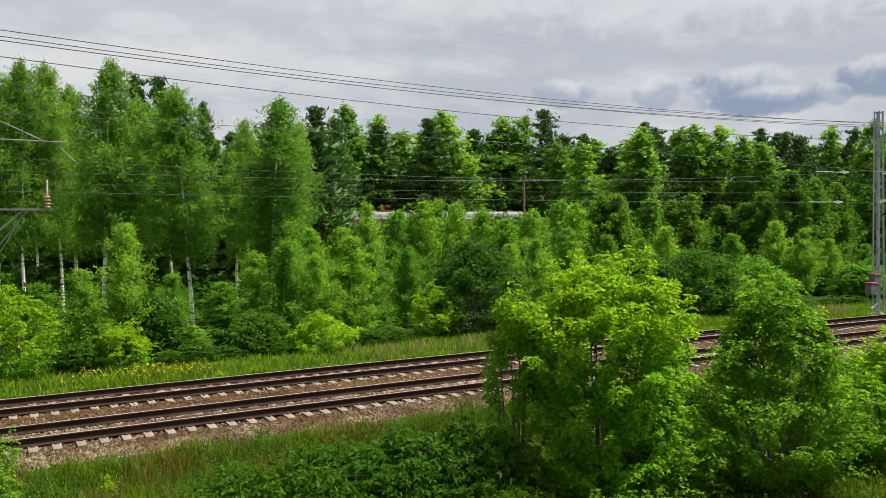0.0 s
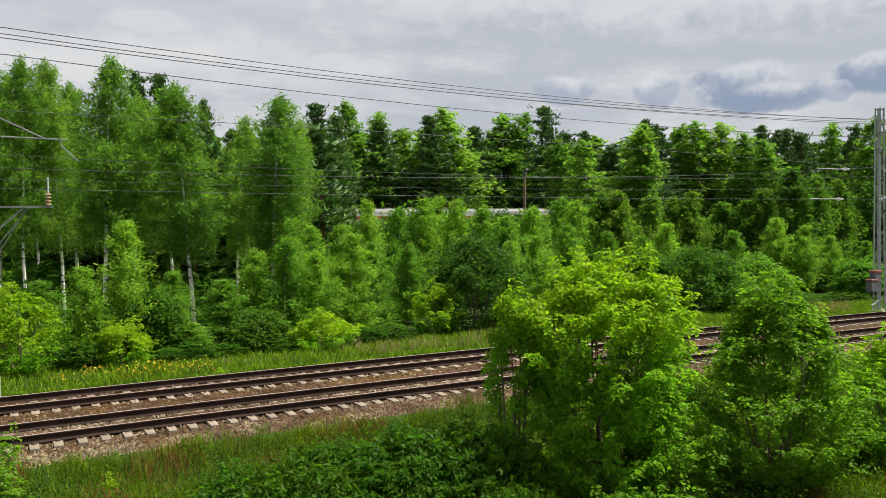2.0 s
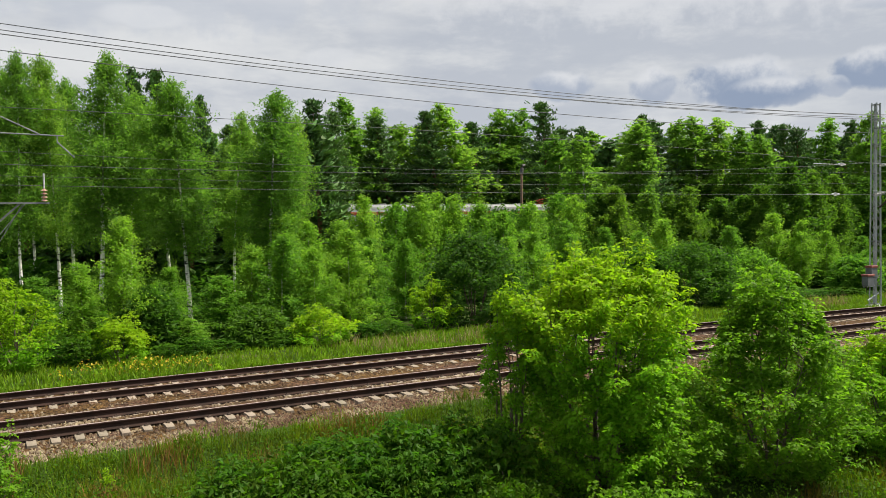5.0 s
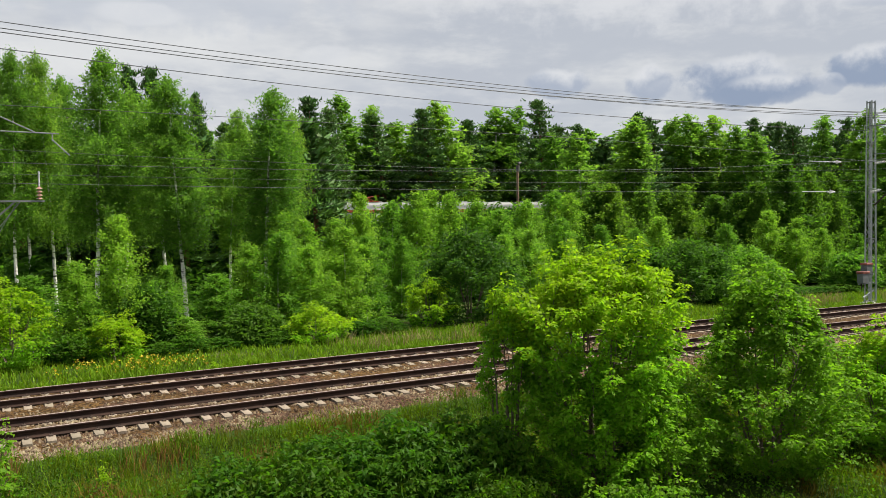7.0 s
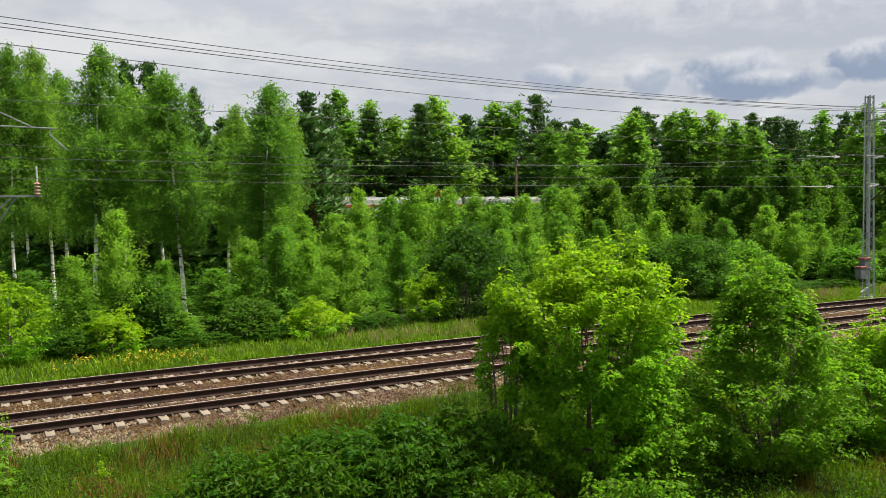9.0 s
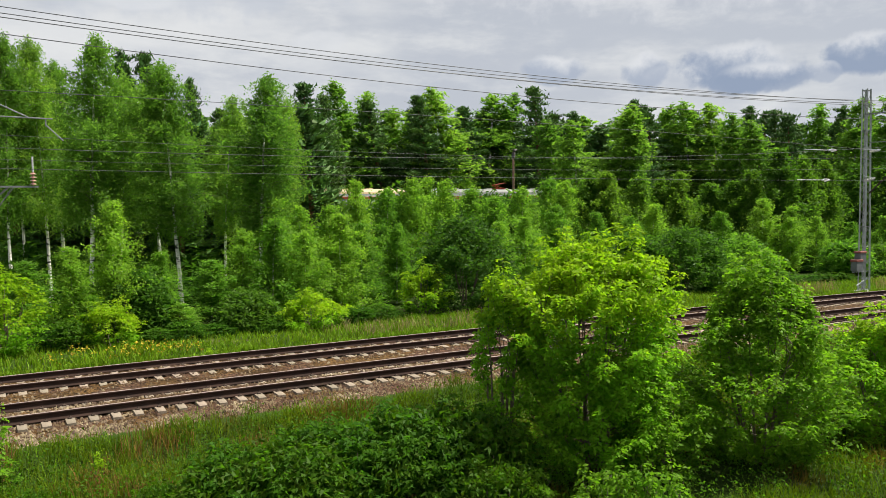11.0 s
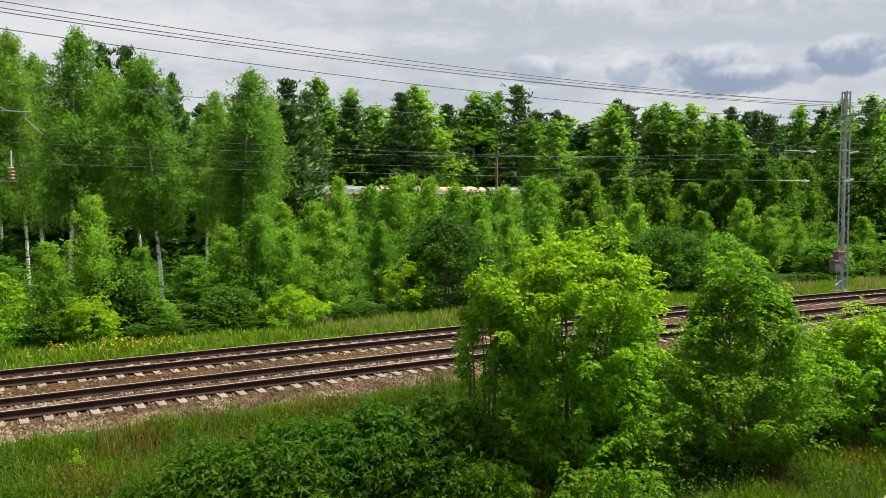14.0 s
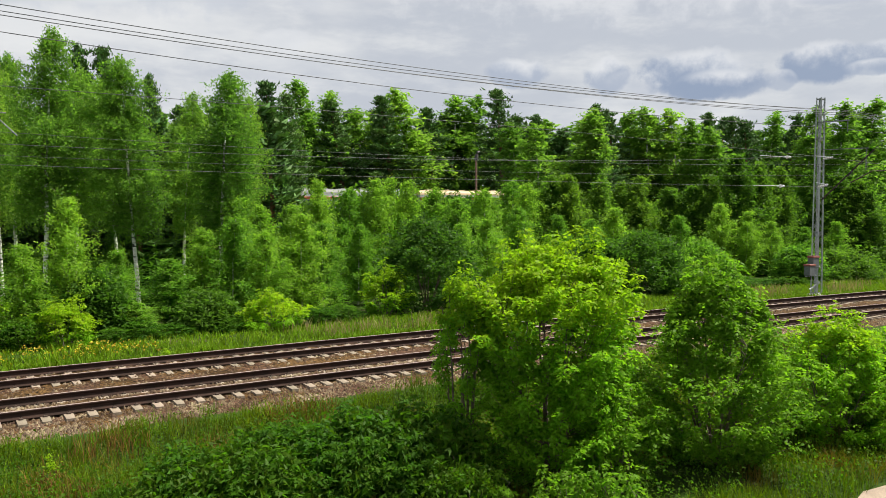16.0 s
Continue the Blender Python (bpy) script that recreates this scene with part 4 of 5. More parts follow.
UNDERGROWTH_BACK = (
    (1.8, 51.0, 4.8, 8.8), (3.1, 40.8, 4.4, 7.3), (4.9, 42.3, 3.5, 7.6), (6.9, 44.9, 3.4, 6.7), (8.1, 39.9, 4.2, 8.0), (9.8, 39.5, 4.1, 8.1),
    (11.5, 39.0, 4.2, 8.0), (14.5, 44.3, 3.2, 9.0), (15.7, 41.1, 3.9, 8.1), (18.4, 43.2, 4.1, 7.9), (19.3, 39.3, 5.4, 7.9), (20.6, 37.0, 4.1, 7.1),
    (20.3, 30.6, 5.1, 7.5), (-3.4, 124.6, 3.5, 8.4), (0.9, 123.3, 3.3, 9.5), (5.3, 121.0, 5.9, 9.8), (9.1, 111.2, 4.0, 9.6), (13.6, 112.9, 5.6, 8.3),
    (18.3, 114.0, 4.7, 10.2), (21.8, 106.5, 3.3, 8.9), (25.5, 102.0, 3.8, 8.8), (31.0, 105.4, 2.8, 10.4), (35.2, 102.5, 4.6, 10.2), (38.8, 98.1, 3.4, 8.4))
TRAINSIDE = (
    (44.3, 99.1, 5.3, 10.7), (48.2, 95.7, 4.5, 9.2), (52.8, 93.8, 3.5, 9.0), (55.0, 87.2, 3.4, 9.2), (59.2, 84.8, 4.8, 8.6), (62.8, 81.5, 2.7, 9.7),
    (70.8, 84.9, 4.7, 8.7), (71.5, 77.4, 5.9, 10.3), (72.9, 71.4, 6.6, 8.8), (67.9, 58.5, 8.7, 7.7), (68.4, 53.1, 6.9, 6.9), (70.8, 50.2, 7.3, 8.3),
    (82.8, 56.5, 8.9, 8.6), (76.7, 45.8, 7.5, 8.0), (93.4, 54.8, 9.6, 7.3), (85.6, 43.7, 8.1, 6.8), (92.3, 44.1, 10.0, 7.4), (102.3, 46.5, 8.1, 7.9),
    (95.6, 37.8, 8.1, 6.8), (118.4, 47.2, 8.7, 9.4), (99.4, 32.3, 8.3, 8.1), (119.0, 38.8, 9.5, 9.2), (-1.3, 88.4, 5.5, 6.5), (1.2, 89.4, 5.4, 7.8))
TRAINSIDE_B = (
    (3.8, 89.3, 5.5, 8.7), (6.0, 83.1, 5.1, 6.5), (8.6, 83.0, 5.4, 7.7), (11.4, 84.1, 5.5, 7.2), (14.0, 83.2, 5.4, 9.0), (16.2, 79.5, 6.1, 8.9),
    (18.3, 76.0, 7.1, 6.6), (21.7, 79.0, 5.9, 9.0), (23.2, 73.3, 7.9, 6.9), (26.3, 74.0, 7.6, 6.6), (28.9, 73.0, 8.1, 7.2), (30.8, 69.7, 9.0, 6.2),
    (34.5, 71.6, 7.2, 7.5), (36.1, 67.7, 8.3, 7.7), (39.0, 67.3, 8.0, 8.9), (40.8, 64.2, 8.2, 7.8), (44.4, 65.1, 9.4, 8.3), (46.5, 62.8, 9.6, 8.4),
    (47.8, 59.3, 9.5, 6.6), (51.5, 59.9, 8.5, 7.1), (53.1, 57.1, 8.2, 7.0), (56.9, 57.5, 8.2, 8.9), (58.4, 54.7, 8.0, 7.1), (62.0, 54.7, 9.2, 7.3),
    (63.1, 51.6, 8.9, 7.4))
LOW_SHRUBS = (
    (4.5, -7.5, 1.5, 1.9), (9.6, -7.9, 1.87, 2.2), (7.5, -7.0, 1.955, 2.3), (9.0, -7.6, 2.04, 2.4), (8.2, -8.0, 1.7, 2.0), (5.6, -6.6, 1.7, 2.0),
    (8.9, -7.7, 1.7, 2.0), (5.4, -7.4, 1.6, 2.2), (8.9, -7.8, 1.7, 2.0), (4.0, -7.0, 1.5, 2.1), (8.8, -7.5, 1.7, 2.0), (4.5, -6.9, 1.6, 2.2),
    (5.3, -7.6, 1.6, 2.2), (8.6, -7.6, 2.0, 2.4), (8.7, -8.6, 1.36, 1.6), (4.1, -6.7, 1.6, 1.9), (6.5, -6.8, 1.785, 2.1), (7.5, -7.8, 1.7, 2.0),
    (6.8, -7.7, 1.36, 1.6), (6.5, -6.9, 1.445, 1.7), (8.2, -7.6, 1.615, 1.9), (5.4, -7.3, 1.36, 1.6), (7.7, -7.1, 2.0, 2.4), (4.7, -7.4, 1.6, 1.9))
LOW_SHRUBS_B = (
    (6.4, -7.1, 1.615, 1.9), (8.1, -7.8, 1.7, 2.0), (5.2, -7.3, 1.445, 1.7), (6.5, -7.5, 1.7, 2.0), (7.1, -7.6, 1.53, 1.8), (9.1, -8.4, 1.87, 2.2),
    (9.2, -8.1, 1.615, 1.9), (5.7, -7.0, 1.53, 1.8), (5.8, -6.8, 1.7, 2.0), (5.6, -7.0, 1.7, 2.1), (5.5, -7.6, 1.6, 2.1), (5.6, -7.6, 1.445, 1.7),
    (4.3, -7.6, 1.275, 1.5), (3.9, -7.4, 1.275, 1.5), (7.5, -7.7, 1.53, 1.8), (5.1, -7.7, 1.53, 1.8), 
    (1.7, -6.1, 0.51, 0.6), (2.8, -6.5, 1.02, 1.2), (0.6, -5.7, 0.935, 1.1), (3.6, -7.0, 1.105, 1.3), 
    (8.6, -9.5, 1.36, 1.6), (8.6, -8.7, 1.36, 1.6), )
SEEDLINGS = ((-0.05, -1.8, 1.1, 1.2), (-0.1, -3.2, 1.2, 1.4), (11.2, -11.2, 1.4, 1.5), (10.4, -10.6, 1.3, 1.4), (9.4, -9.3, 1.2, 1.3))
TALL_WEEDS = ((2.1, -3.5, 0.8, 0.4), (7.6, 8.9, 0.5, 0.5))
VERGE_SHRUBS = (
    (6.7, 14.3, 0.7, 2.0), (7.8, 14.6, 0.9, 1.8), (9.4, 15.0, 0.6, 2.4), (11.5, 14.6, 0.5, 1.6), (11.9, 14.4, 0.7, 1.9), (2.7, 15.1, 1.2, 1.9),
    (17.9, 14.9, 1.0, 2.1), (18.7, 15.0, 0.6, 1.5), (22.8, 15.0, 0.1, 1.9), (25.2, 15.8, 0.9, 2.6), (17.0, 15.1, 0.6, 1.5), (43.9, 15.3, 0.5, 2.3),
    (49.9, 14.9, 1.0, 3.3), (6.1, 15.0, 0.1, 1.5), (3.3, 14.5, 1.4, 1.7), (10.4, 14.6, 0.0, 1.3), (15.8, 15.2, 0.4, 2.3), (16.5, 14.7, 0.9, 2.3),
    (55.6, 14.3, 0.7, 3.8), (59.6, 14.1, 1.0, 3.9), (63.2, 13.6, 0.8, 4.0), (66.3, 12.6, 0.5, 4.1), (53.1, 14.9, 0.6, 3.3), (27.2, 15.2, 0.6, 2.6),
    (28.9, 15.4, 0.7, 2.7), (31.3, 15.1, 0.7, 2.7), (14.9, 14.5, 0.3, 2.0))
NEAR_SHRUBS = (((11.75, -8.6, 5.8, 3.75), 71, 54000, 0.34, VASE, 240, "large bright green box elder with yellow shoots"),
    ((16.2, -9.6, 5.2, 4.2), 72, 40000, 0.0, SPIRE, 210, "green box elder with a slender upright top"),
    ((20.5, -10.2, 3.7, 3.8), 73, 26000, 0.16, DOME, 140, "dense box elder shrub"),
    ((10.05, -7.5, 4.95, 1.3), 74, 6500, 0.25, SHEAF, 40, "box elder sapling with many shoots"),
    ((13.1, -9.2, 2.6, 2.2), 76, 8000, 0.0, DOME, 50, "small box elder with spreading shoots"),
    ((22.5, -10.8, 3.2, 3.6), 75, 16000, 0.1, DOME, 90, "dense green box elder shrub"))
POLE = (72.7, 79.5, 11.2)
TRAIN_X0, TRAIN_SPEED = 77.27, 6.0
UNDERGROWTH_ALL = UNDERGROWTH + UNDERGROWTH_BACK + TRAINSIDE + TRAINSIDE_B


def build_trees():
    def grove(name, label, category, build, seeds, bark, mat):
        return [proto(name, label, category, *spec) for spec in ((w, bark, c, mat) for w, c in map(build, seeds))]
    tall = grove("birch_tree", "tall birch with a white stem and hanging light green twigs", "birch", lambda n: birch(n, 33000, 0.102, 0.34), (11, 12, 13, 14), M_BIRCHBARK, M_BIRCH)
    far = grove("birch_tree", "tall birch in the wood behind the railway", "birch", lambda n: birch(n, 11000, 0.19, 0.12, True, 90, 1.1), (21, 22, 23), M_BIRCHBARK, M_BIRCH)
    pines = grove("pine_tree", "dark green pine with a reddish stem", "pine", lambda n: pine(n, 8000, 0.40), (31, 32, 33), M_PINEBARK, M_NEEDLE)
    young = grove("young_birch", "slender young birch with fresh green leaves", "young birch", lambda n: young_birch(n, 10500, 0.084), (41, 42, 43, 44), M_BIRCHBARK, M_YOUNG)
    # young birches whose leaf colour holds the shade they stand in
    shaded_young = grove("young_alder", "bushy young birch, deeper shade darkened into its leaf colour", "young alder", lambda n: young_birch(n, 11500, 0.1), (45, 46, 47), M_BARK, M_YOUNGSHADE)
    back_birch = grove("birch_tree", "birch deep in the wood behind the railway", "birch", lambda n: birch(n, 3600, 0.40, 0.15, True, 60, 1.1), (26, 27), M_BIRCHBARK, M_BIRCH)
    back_pine = grove("pine_tree", "dark pine deep in the wood", "pine", lambda n: pine(n, 2600, 0.8, False), (36, 37), M_PINEBARK, M_NEEDLE)
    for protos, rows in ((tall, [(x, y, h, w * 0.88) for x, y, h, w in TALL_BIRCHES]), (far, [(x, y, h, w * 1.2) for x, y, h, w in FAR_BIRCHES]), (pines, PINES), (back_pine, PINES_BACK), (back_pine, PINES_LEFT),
                         (back_birch, BIRCHES_BACK), (young, YOUNG_A), (shaded_young, YOUNG_B), (young, YOUNG_C)):
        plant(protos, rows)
    for row, seed, mat, label in WILLOWS:
        wood, cr, _ = bush(seed, 16000, 0.20, row[3] / 2, row[2], DOME, 9, 120, bare=True, plain=True, hollow=0.6, rise=0.4)
        ob = proto("willow_bush", label, "willow", wood, M_BARK, cr, mat)
        x, y, h, w = row
        ob.matrix_basis = place(ob, x, y, h, w, seed)
    for row, seed in VERGE_MAPLES:
        wood, cr, mi = bush(seed, 6500, 0.13, row[3] / 2, row[2], SHEAF, 9, 46, tip=0.62, pinnate=True, rise=0.75)
        ob = proto("maple_bush", "bright yellow-green young maple on the grass verge", "maple", wood, M_BARK, cr, (M_MAPLE, M_TIP), mi)
        x, y, h, w = row
        ob.matrix_basis = place(ob, x, y, h, w, seed)
    # under the wood: dark low growth that closes the gaps between stems
    wood, cr, _ = bush(77, 2300, 0.36, 2.6, 3.0, DOME, 7, 60, bare=True, plain=True)
    ob = proto("undergrowth_bush", "dark leafy undergrowth at the edge of the wood", "bush", wood, M_BARK, cr, M_WILLOW)
    plant([ob], UNDERGROWTH_ALL)


SWAYING = []


def build_near_shrubs():
    for (x, y, h, w), seed, count, tip, shape, shoots, label in NEAR_SHRUBS:
        wood, cr, mi = bush(seed, count, 0.098, w / 2, h, shape, 9, shoots, tip=tip, pinnate=True, rise=0.55, thin=0.5)
        ob = proto("box_elder", label, "shrub", wood, M_BARK, cr, (M_MAPLE if tip > 0.15 else M_ELDER, M_TIP if tip > 0.15 else M_MAPLE), mi)
        ob.matrix_basis = place(ob, x, y, h, w, math.pi if shape is VASE else 0)
        SWAYING.append(ob)
    wood, cr, _ = bush(91, 4400, 0.078, 0.8, 1.1, DOME, 7, 70, pinnate=True, bare=True, plain=True, rise=0.15)
    low = proto("low_shrub", "low leafy shrub in the long grass", "shrub", wood, M_BARK, cr, M_HERB)
    wood, cr, _ = bush(92, 3600, 0.085, 0.75, 1.0, DOME, 7, 70, bare=True, plain=True, rise=0.15)
    low2 = proto("low_shrub", "low dark green thicket in the long grass", "shrub", wood, M_BARK, cr, M_WEED)
    plant([low, low2], LOW_SHRUBS + LOW_SHRUBS_B)
    wood, cr, _ = bush(94, 1500, 0.105, 0.7, 1.3, SHEAF, 6, 26, pinnate=True, rise=0.3)
    plant([proto("box_elder_seedling", "low box elder seedling with bright compound leaves", "shrub", wood, M_BARK, cr, M_ELDER)], SEEDLINGS)
    wood, cr, _ = bush(95, 420, 0.09, 0.2, 0.9, SPIRE, 3, 24, bare=True)
    plant([proto("tall_weed", "tall pale yellow-green weed in the meadow", "weed", wood, M_BARK, cr, M_TIP)], TALL_WEEDS)
    wood, cr, _ = bush(93, 2200, 0.11, 0.7, 1.6, SHEAF, 6, 40, pinnate=True, bare=True, rise=0.2)
    plant([proto("verge_shrub", "small leafy shrub at the edge of the wood", "shrub", wood, M_BARK, cr, M_HERB)], VERGE_SHRUBS)


# ---- grass ----
def blades(name, label, rng, x, y, h, w, mat, lean=0.35, clump=None):
    z = np.array([ground_z(a, b) for a, b in zip(x, y)]) - 0.03
    n = len(x)
    a = rng.uniform(0, 6.28, n)
    tip = rng.normal(size=(n, 2)) * lean * h[:, None]
    side = np.stack([np.cos(a), np.sin(a)], 1) * w[:, None] / 2
    b = np.stack([x, y], 1)
    v = np.zeros((n, 5, 3))
    v[:, 0, :2], v[:, 1, :2] = b - side, b + side
    mid = b + tip * 0.35
    v[:, 2, :2], v[:, 3, :2] = mid + side * 0.8, mid - side * 0.8
    v[:, 4, :2] = b + tip
    v[:, :2, 2] = z[:, None]
    v[:, 2:4, 2] = (z + h * 0.6)[:, None]
    v[:, 4, 2] = z + h * 0.97
    f = (np.arange(n)[:, None] * 5 + np.array([[0, 1, 2, 3, 3, 2, 4, 4]])).reshape(-1, 4)
    tri = np.arange(n)[:, None] * 5
    fa = np.concatenate([tri + np.array([[0, 1, 2]]), tri + np.array([[0, 2, 3]]), tri + np.array([[3, 2, 4]])])
    return tagged(raw(name, v.reshape(-1, 3), fa, mat), label, "grass", kind="stuff")


def build_grass():
    rng = np.random.default_rng(8)

    def patch(n, x0, x1, v0, v1, power=1.0):
        x = rng.uniform(x0, x1, n)
        v = v0 + (v1 - v0) * rng.random(n) ** power
        return x, v + np.array([track_y(a) for a in x])

    def patchy(x, y, s, seed):
        return np.array([noise.noise((a * s, b * s, seed)) for a, b in zip(x, y)])
    # near slope
    x, y = patch(90000, -3, 34, -14.5, -2.0)
    k = patchy(x, y, 0.55, 1)
    bare = (x > 12.3) & (x < 15.8) & (y < -9.3) & (y > -11.2)   # left without grass: dark soil stands in for shade under the shrubs
    keep = (k > -0.85) & (y > -12.85 + 0.15 * (x - 17)) & ~bare
    x, y, k = x[keep], y[keep], k[keep]
    blades("meadow_grass", "long green meadow grass on the slope below the tracks", rng, x, y, (0.38 + 0.3 * k) * rng.uniform(0.6, 1.3, len(x)), rng.uniform(0.010, 0.020, len(x)), M_GRASS)
    x, y = patch(15000, -3, 12, -9, -2.2)
    k = patchy(x, y, 0.6, 5) > 0.14
    blades("seeding_grass", "reddish brown seeding grass stalks", rng, x[k], y[k], rng.uniform(0.3, 0.62, k.sum()), rng.uniform(0.012, 0.022, k.sum()), M_SORREL, 0.25)
    # tufts that creep up on the stones
    x, y = patch(16000, -3, 30, -2.7, -1.1)
    k = patchy(x, y, 0.9, 12) > 0.1 + 0.35 * (y - np.array([track_y(a) for a in x]) + 2.0)
    blades("shoulder_grass", "scattered green grass tufts on the stone shoulder", rng, x[k], y[k], rng.uniform(0.15, 0.42, k.sum()), rng.uniform(0.010, 0.020, k.sum()), M_GRASS)
    # broad-leaved weeds
    x, y = patch(80000, -3, 34, -14.5, -2.4)
    k = (patchy(x, y, 0.8, 9) > -0.08) & (y > -12.85 + 0.15 * (x - 17))
    x, y = x[k], y[k]
    z = np.array([ground_z(a, b) for a, b in zip(x, y)]) + rng.uniform(0.05, 0.6, len(x))
    v, f = leaves(rng, np.stack([x, y, z], 1), 0.075, None, 0.6, 0.6)
    tagged(raw("meadow_herbs", v, f, M_WEED), "broad-leaved green weeds among the grass", "weeds", kind="stuff")
    # far verge
    x, y = patch(46000, -4, 66, 8.0, 16, 1.8)
    k = patchy(x, y, 0.5, 2)
    blades("verge_grass", "light green grass verge behind the tracks", rng, x, y, (0.30 + 0.2 * k) * rng.uniform(0.5, 1.3, len(x)), rng.uniform(0.03, 0.06, len(x)), M_VERGE)
    x, y = patch(5200, 12, 64, 9.6, 13)
    k = (patchy(x, y, 0.35, 4) > 0.05) & ((x < 26) | (x > 40))
    blades("reed_grass", "pale brown feathery reed grass", rng, x[k], y[k], rng.uniform(0.4, 0.95, k.sum()), rng.uniform(0.015, 0.03, k.sum()), M_STRAW, 0.3)
    x, y = patch(620, 1.8, 7.6, 9.6, 12.0)
    thick = (x > 4.8) | (rng.random(len(x)) < 0.3)
    x, y = x[thick], y[thick]
    z = np.array([ground_z(a, b) for a, b in zip(x, y)]) + rng.uniform(0.25, 0.6, len(x))
    k = patchy(x, y, 0.8, 6) > -0.15
    v, f = leaves(rng, np.stack([x, y, z], 1)[k], 0.09, None, 0.8, 0.9)
    tagged(raw("yellow_flowers", v, f, M_YELLOW), "small yellow wild flowers on the verge", "flowers", kind="stuff")


def build_path():
    v, f = [], []
    for i in range(14):
        x = 16.2 + i * 1.0
        c = -13.85 + 0.15 * (x - 17)
        v += [(x, c - 1.2, ground_z(x, c - 1.2) + 0.02), (x, c + 0.9 + 0.15 * math.sin(i * 1.7), ground_z(x, c + 0.9) + 0.02)]
    f = [(2 * i, 2 * i + 2, 2 * i + 3, 2 * i + 1) for i in range(13)]
    tagged(raw("path", np.array(v), np.array(f), M_SAND), "bare sandy footpath", "path", kind="structure")


# ---- the passing train and its line behind the young birches ----
TRAIN_Y, TRAIN_RAIL_Z, CAR = 86.5, 3.55, 21.6


def ring_body(bm, prof, x0, x1):
    a = [bm.verts.new((x0, y, z)) for y, z in prof]
    b = [bm.verts.new((x1, y, z)) for y, z in prof]
    n = len(prof)
    for i in range(n):
        bm.faces.new((a[i], a[(i + 1) % n], b[(i + 1) % n], b[i]))
    bm.faces.new(a[::-1])
    bm.faces.new(b)
    bmesh.ops.recalc_face_normals(bm, faces=bm.faces)


def build_car(train, i, roof_mat, panto):
    c = -CAR * i
    x0, x1 = c - CAR + 0.45, c - 0.45
    bm = bmesh.new()
    ring_body(bm, ((-1.7, 1.1), (1.7, 1.1), (1.72, 2.4), (1.68, 3.55), (-1.68, 3.55), (-1.72, 2.4)), x0, x1)
    body = part("car_body", bm, M_TRAINWHITE, train, "grey-white carriage side with a red band")
    bm = bmesh.new()
    box(bm, (CAR - 0.9, 3.5, 0.42), ((x0 + x1) / 2, 0, 2.95), bevel=0.02)
    part("band", bm, M_TRAINRED, body, "red band under the roof")
    bm = bmesh.new()
    ring_body(bm, ((-1.69, 3.54), (1.69, 3.54), (1.58, 3.85), (1.25, 4.12), (0.6, 4.28), (-0.6, 4.28), (-1.25, 4.12), (-1.58, 3.85)), x0, x1)
    part("roof", bm, roof_mat, body, "pale curved carriage roof")
    for k in range(8):
        bm = bmesh.new()
        box(bm, (1.5, 0.06, 0.85), (x0 + 2.2 + k * 2.4, -1.74, 2.25), bevel=0.02)
        part("window", bm, M_GLASS, body)
    for k in range(6):
        bm = bmesh.new()
        box(bm, (1.1, 0.9, 0.16), (x0 + 2.5 + k * 3.2, 0, 4.32), bevel=0.03)
        part("roof_vent", bm, roof_mat, body)
    for bx in (x0 + 3.2, x1 - 3.2):
        bm = bmesh.new()
        box(bm, (2.9, 2.4, 0.5), (bx, 0, 0.75), bevel=0.05)
        for s in (-1.25, 1.25):
            for y in (-0.76, 0.76):
                rod(bm, (bx + s, y - 0.06, 0.47), (bx + s, y + 0.06, 0.47), 0.47, n=16)
        part("bogie", bm, M_TRAINDARK, train, "dark bogie with wheels")
    if panto:
        bm = bmesh.new()
        px = x1 - 3.0
        for y in (-0.55, 0.55):
            rod(bm, (px, y, 4.45), (px - 1.3, y * 0.7, 4.95), 0.04)
            rod(bm, (px - 1.3, y * 0.7, 4.95), (px + 0.5, y * 0.9, 5.25), 0.035)
        rod(bm, (px + 0.5, -0.9, 5.25), (px + 0.5, 0.9, 5.25), 0.05)
        box(bm, (1.8, 1.5, 0.12), (px - 0.3, 0, 4.42))
        part("pantograph", bm, M_TRAINRED, train, "red pantograph frame folded on the roof")
    bm = bmesh.new()
    box(bm, (0.95, 1.9, 2.4), (x0 - 0.45, 0, 2.3), bevel=0.1)
    part("gangway", bm, M_TRAINDARK, train, "black bellows between carriages")


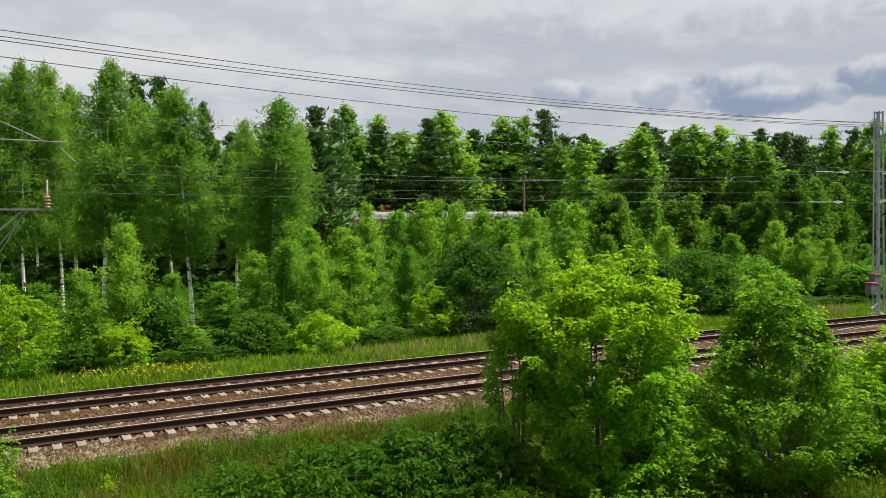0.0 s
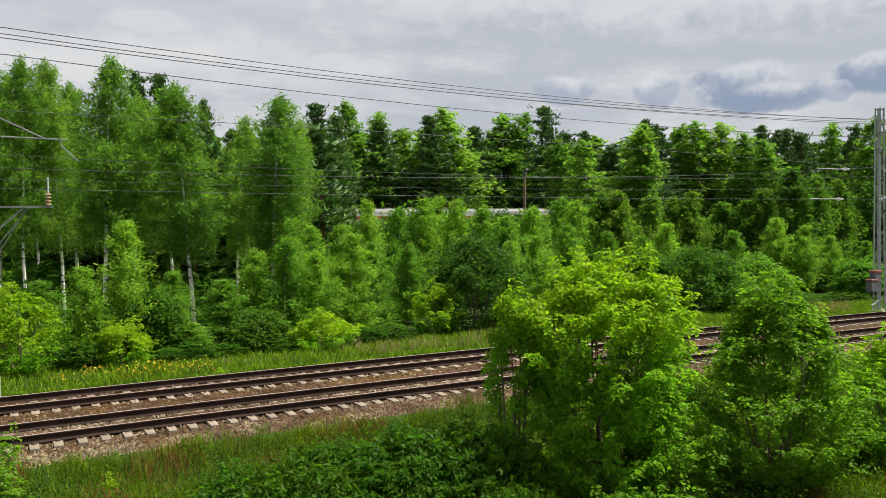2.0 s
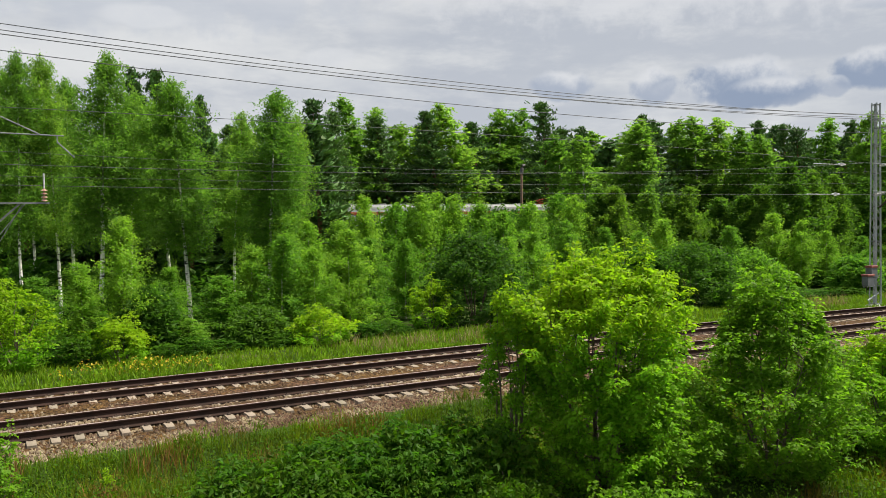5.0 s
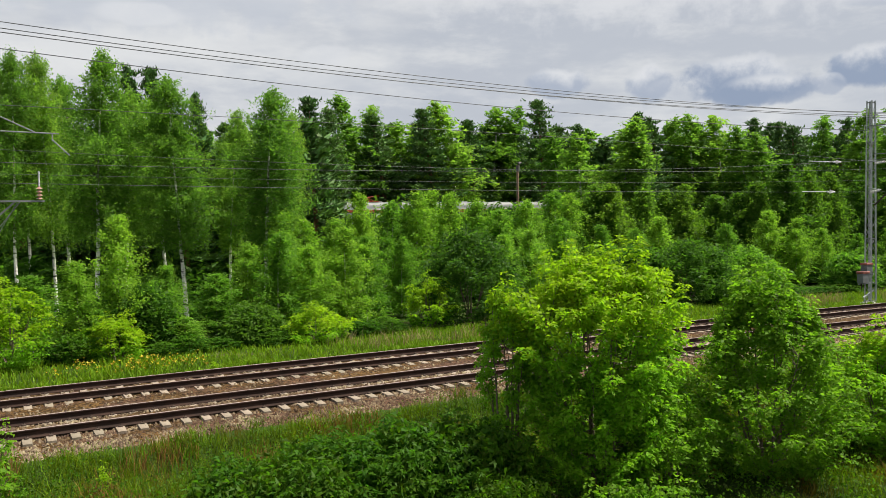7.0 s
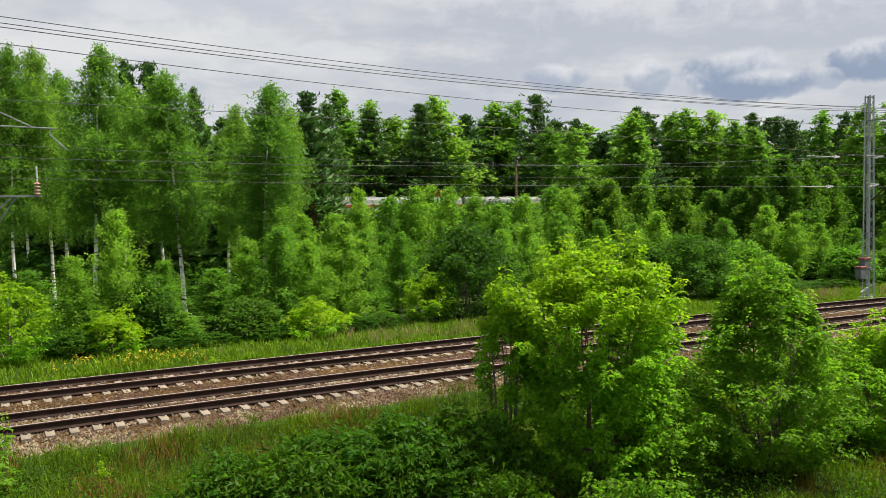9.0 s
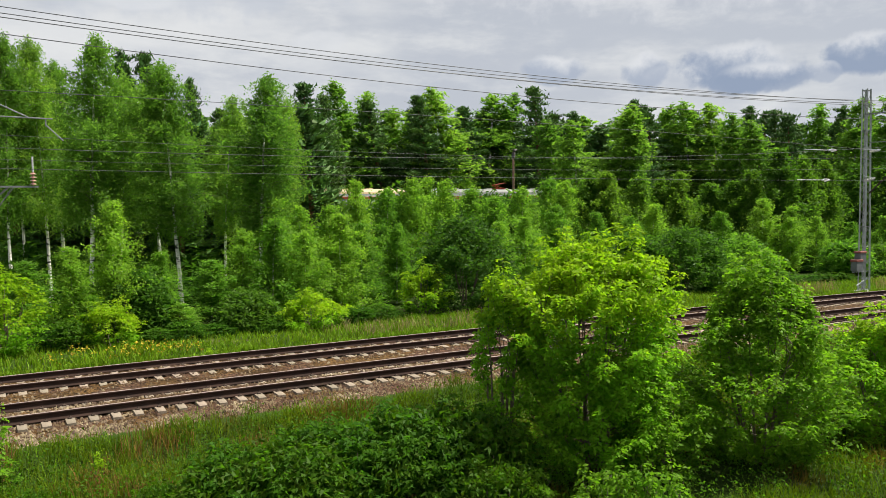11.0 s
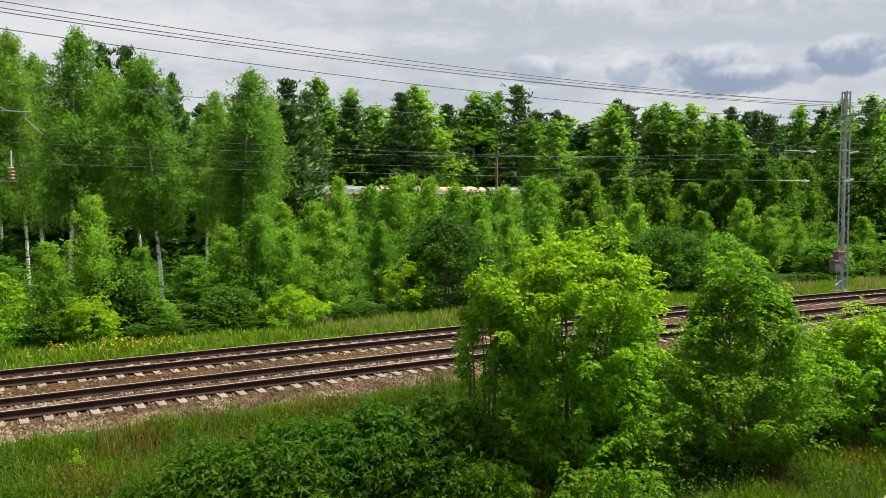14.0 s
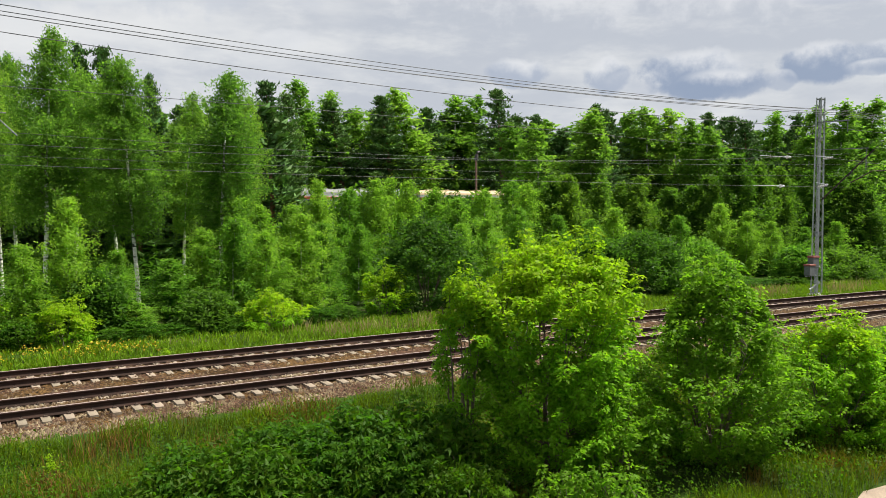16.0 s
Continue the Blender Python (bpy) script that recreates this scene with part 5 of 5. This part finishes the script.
def build_train():
    train = tagged(new("commuter_train"), "grey-white and red electric train with one cream-roofed carriage, moving", "train")
    for i in range(8):
        build_car(train, i, M_TRAINCREAM if i == 4 else M_TRAINROOF, i in (1, 3))
    line = tagged(new("far_railway_track"), "distant track on a low bank behind young birches", "railway track")
    bm = bmesh.new()
    for y in (-0.76, 0.76):
        rb = bmesh.new()
        box(rb, (260, 0.07, 0.16), (40, TRAIN_Y + y, TRAIN_RAIL_Z - 0.08))
        part("rail", rb, M_RAIL, line)
    box(bm, (260, 3.4, 0.9), (40, TRAIN_Y, TRAIN_RAIL_Z - 0.62), bevel=0.1)
    part("bank", bm, M_BALLAST, line)
    # a bent old pole beside that line
    pole = tagged(new("wooden_pole"), "old weathered wooden pole with a dark crooked top", "pole")
    pole.location = (POLE[0], POLE[1], ground_z(*POLE[:2]))
    v, f = tube([(0, 0, -0.3), (0.02, 0, 3), (0.05, 0, POLE[2] - 1.6), (0.12, 0, POLE[2] - 0.4)], [0.22, 0.2, 0.18, 0.17], 8)
    raw("shaft", v, f, M_POLE, pole)
    v, f = tube([(0.1, 0, POLE[2] - 1.3), (0.14, 0, POLE[2] - 0.5), (0.3, 0, POLE[2] - 0.1), (0.75, 0, POLE[2])], [0.27, 0.3, 0.24, 0.16], 8)
    raw("cap", v, f, M_TRAINDARK, pole, "dark bent metal cap")
    return train


build_ground()
build_ballast()
build_masts()
build_wires()
TRAIN = build_train()
build_trees()
build_near_shrubs()
stand_all()
build_grass()
build_path()
build_track(0.76, "near railway track with concrete sleepers and dark rusty rails", 0.0)
build_track(4.86, "farther railway track with concrete sleepers and dark rusty rails", 0.21)


def motions():
    # the train runs steadily to the east
    walk(TRAIN, [(t, pose(TRAIN_X0 + TRAIN_SPEED * t, TRAIN_Y, TRAIN_RAIL_Z)) for t in (0, 4, 8, 12, 16)])
    # the near shrubs lean a little in the wind, across the view
    gusts = ((0, 0.2), (0.5, -0.35), (1, -0.55), (1.5, -0.2), (2, 0.3), (2.5, 0.4), (3, 0.3), (3.5, 0.25), (4, -0.1), (5.2, 0.2), (6.5, -0.3), (7, -0.2), (7.5, -0.2),
             (8, -0.5), (8.5, -0.5), (9, -0.3), (10.2, 0.1), (11.5, 0.0), (12, 0.15), (12.5, 0.2), (13, 0.25), (13.5, 0.35), (14, 0.3), (14.5, 0.35), (15, 0.1), (15.5, 0.1), (16, -0.05))
    for i, ob in enumerate(SWAYING):
        stand, turn = Matrix.Translation(ob.location.copy()), ob.matrix_basis.to_quaternion().to_matrix().to_4x4()
        share = (1.0, 0.55, 0.4, 0.7, 0.5, 0.35)[i]
        walk(ob, [(t, stand @ Matrix.Rotation(radians(a * share), 4, Vector((0.5, 0.866, 0))) @ turn) for t, a in gusts])


motions()
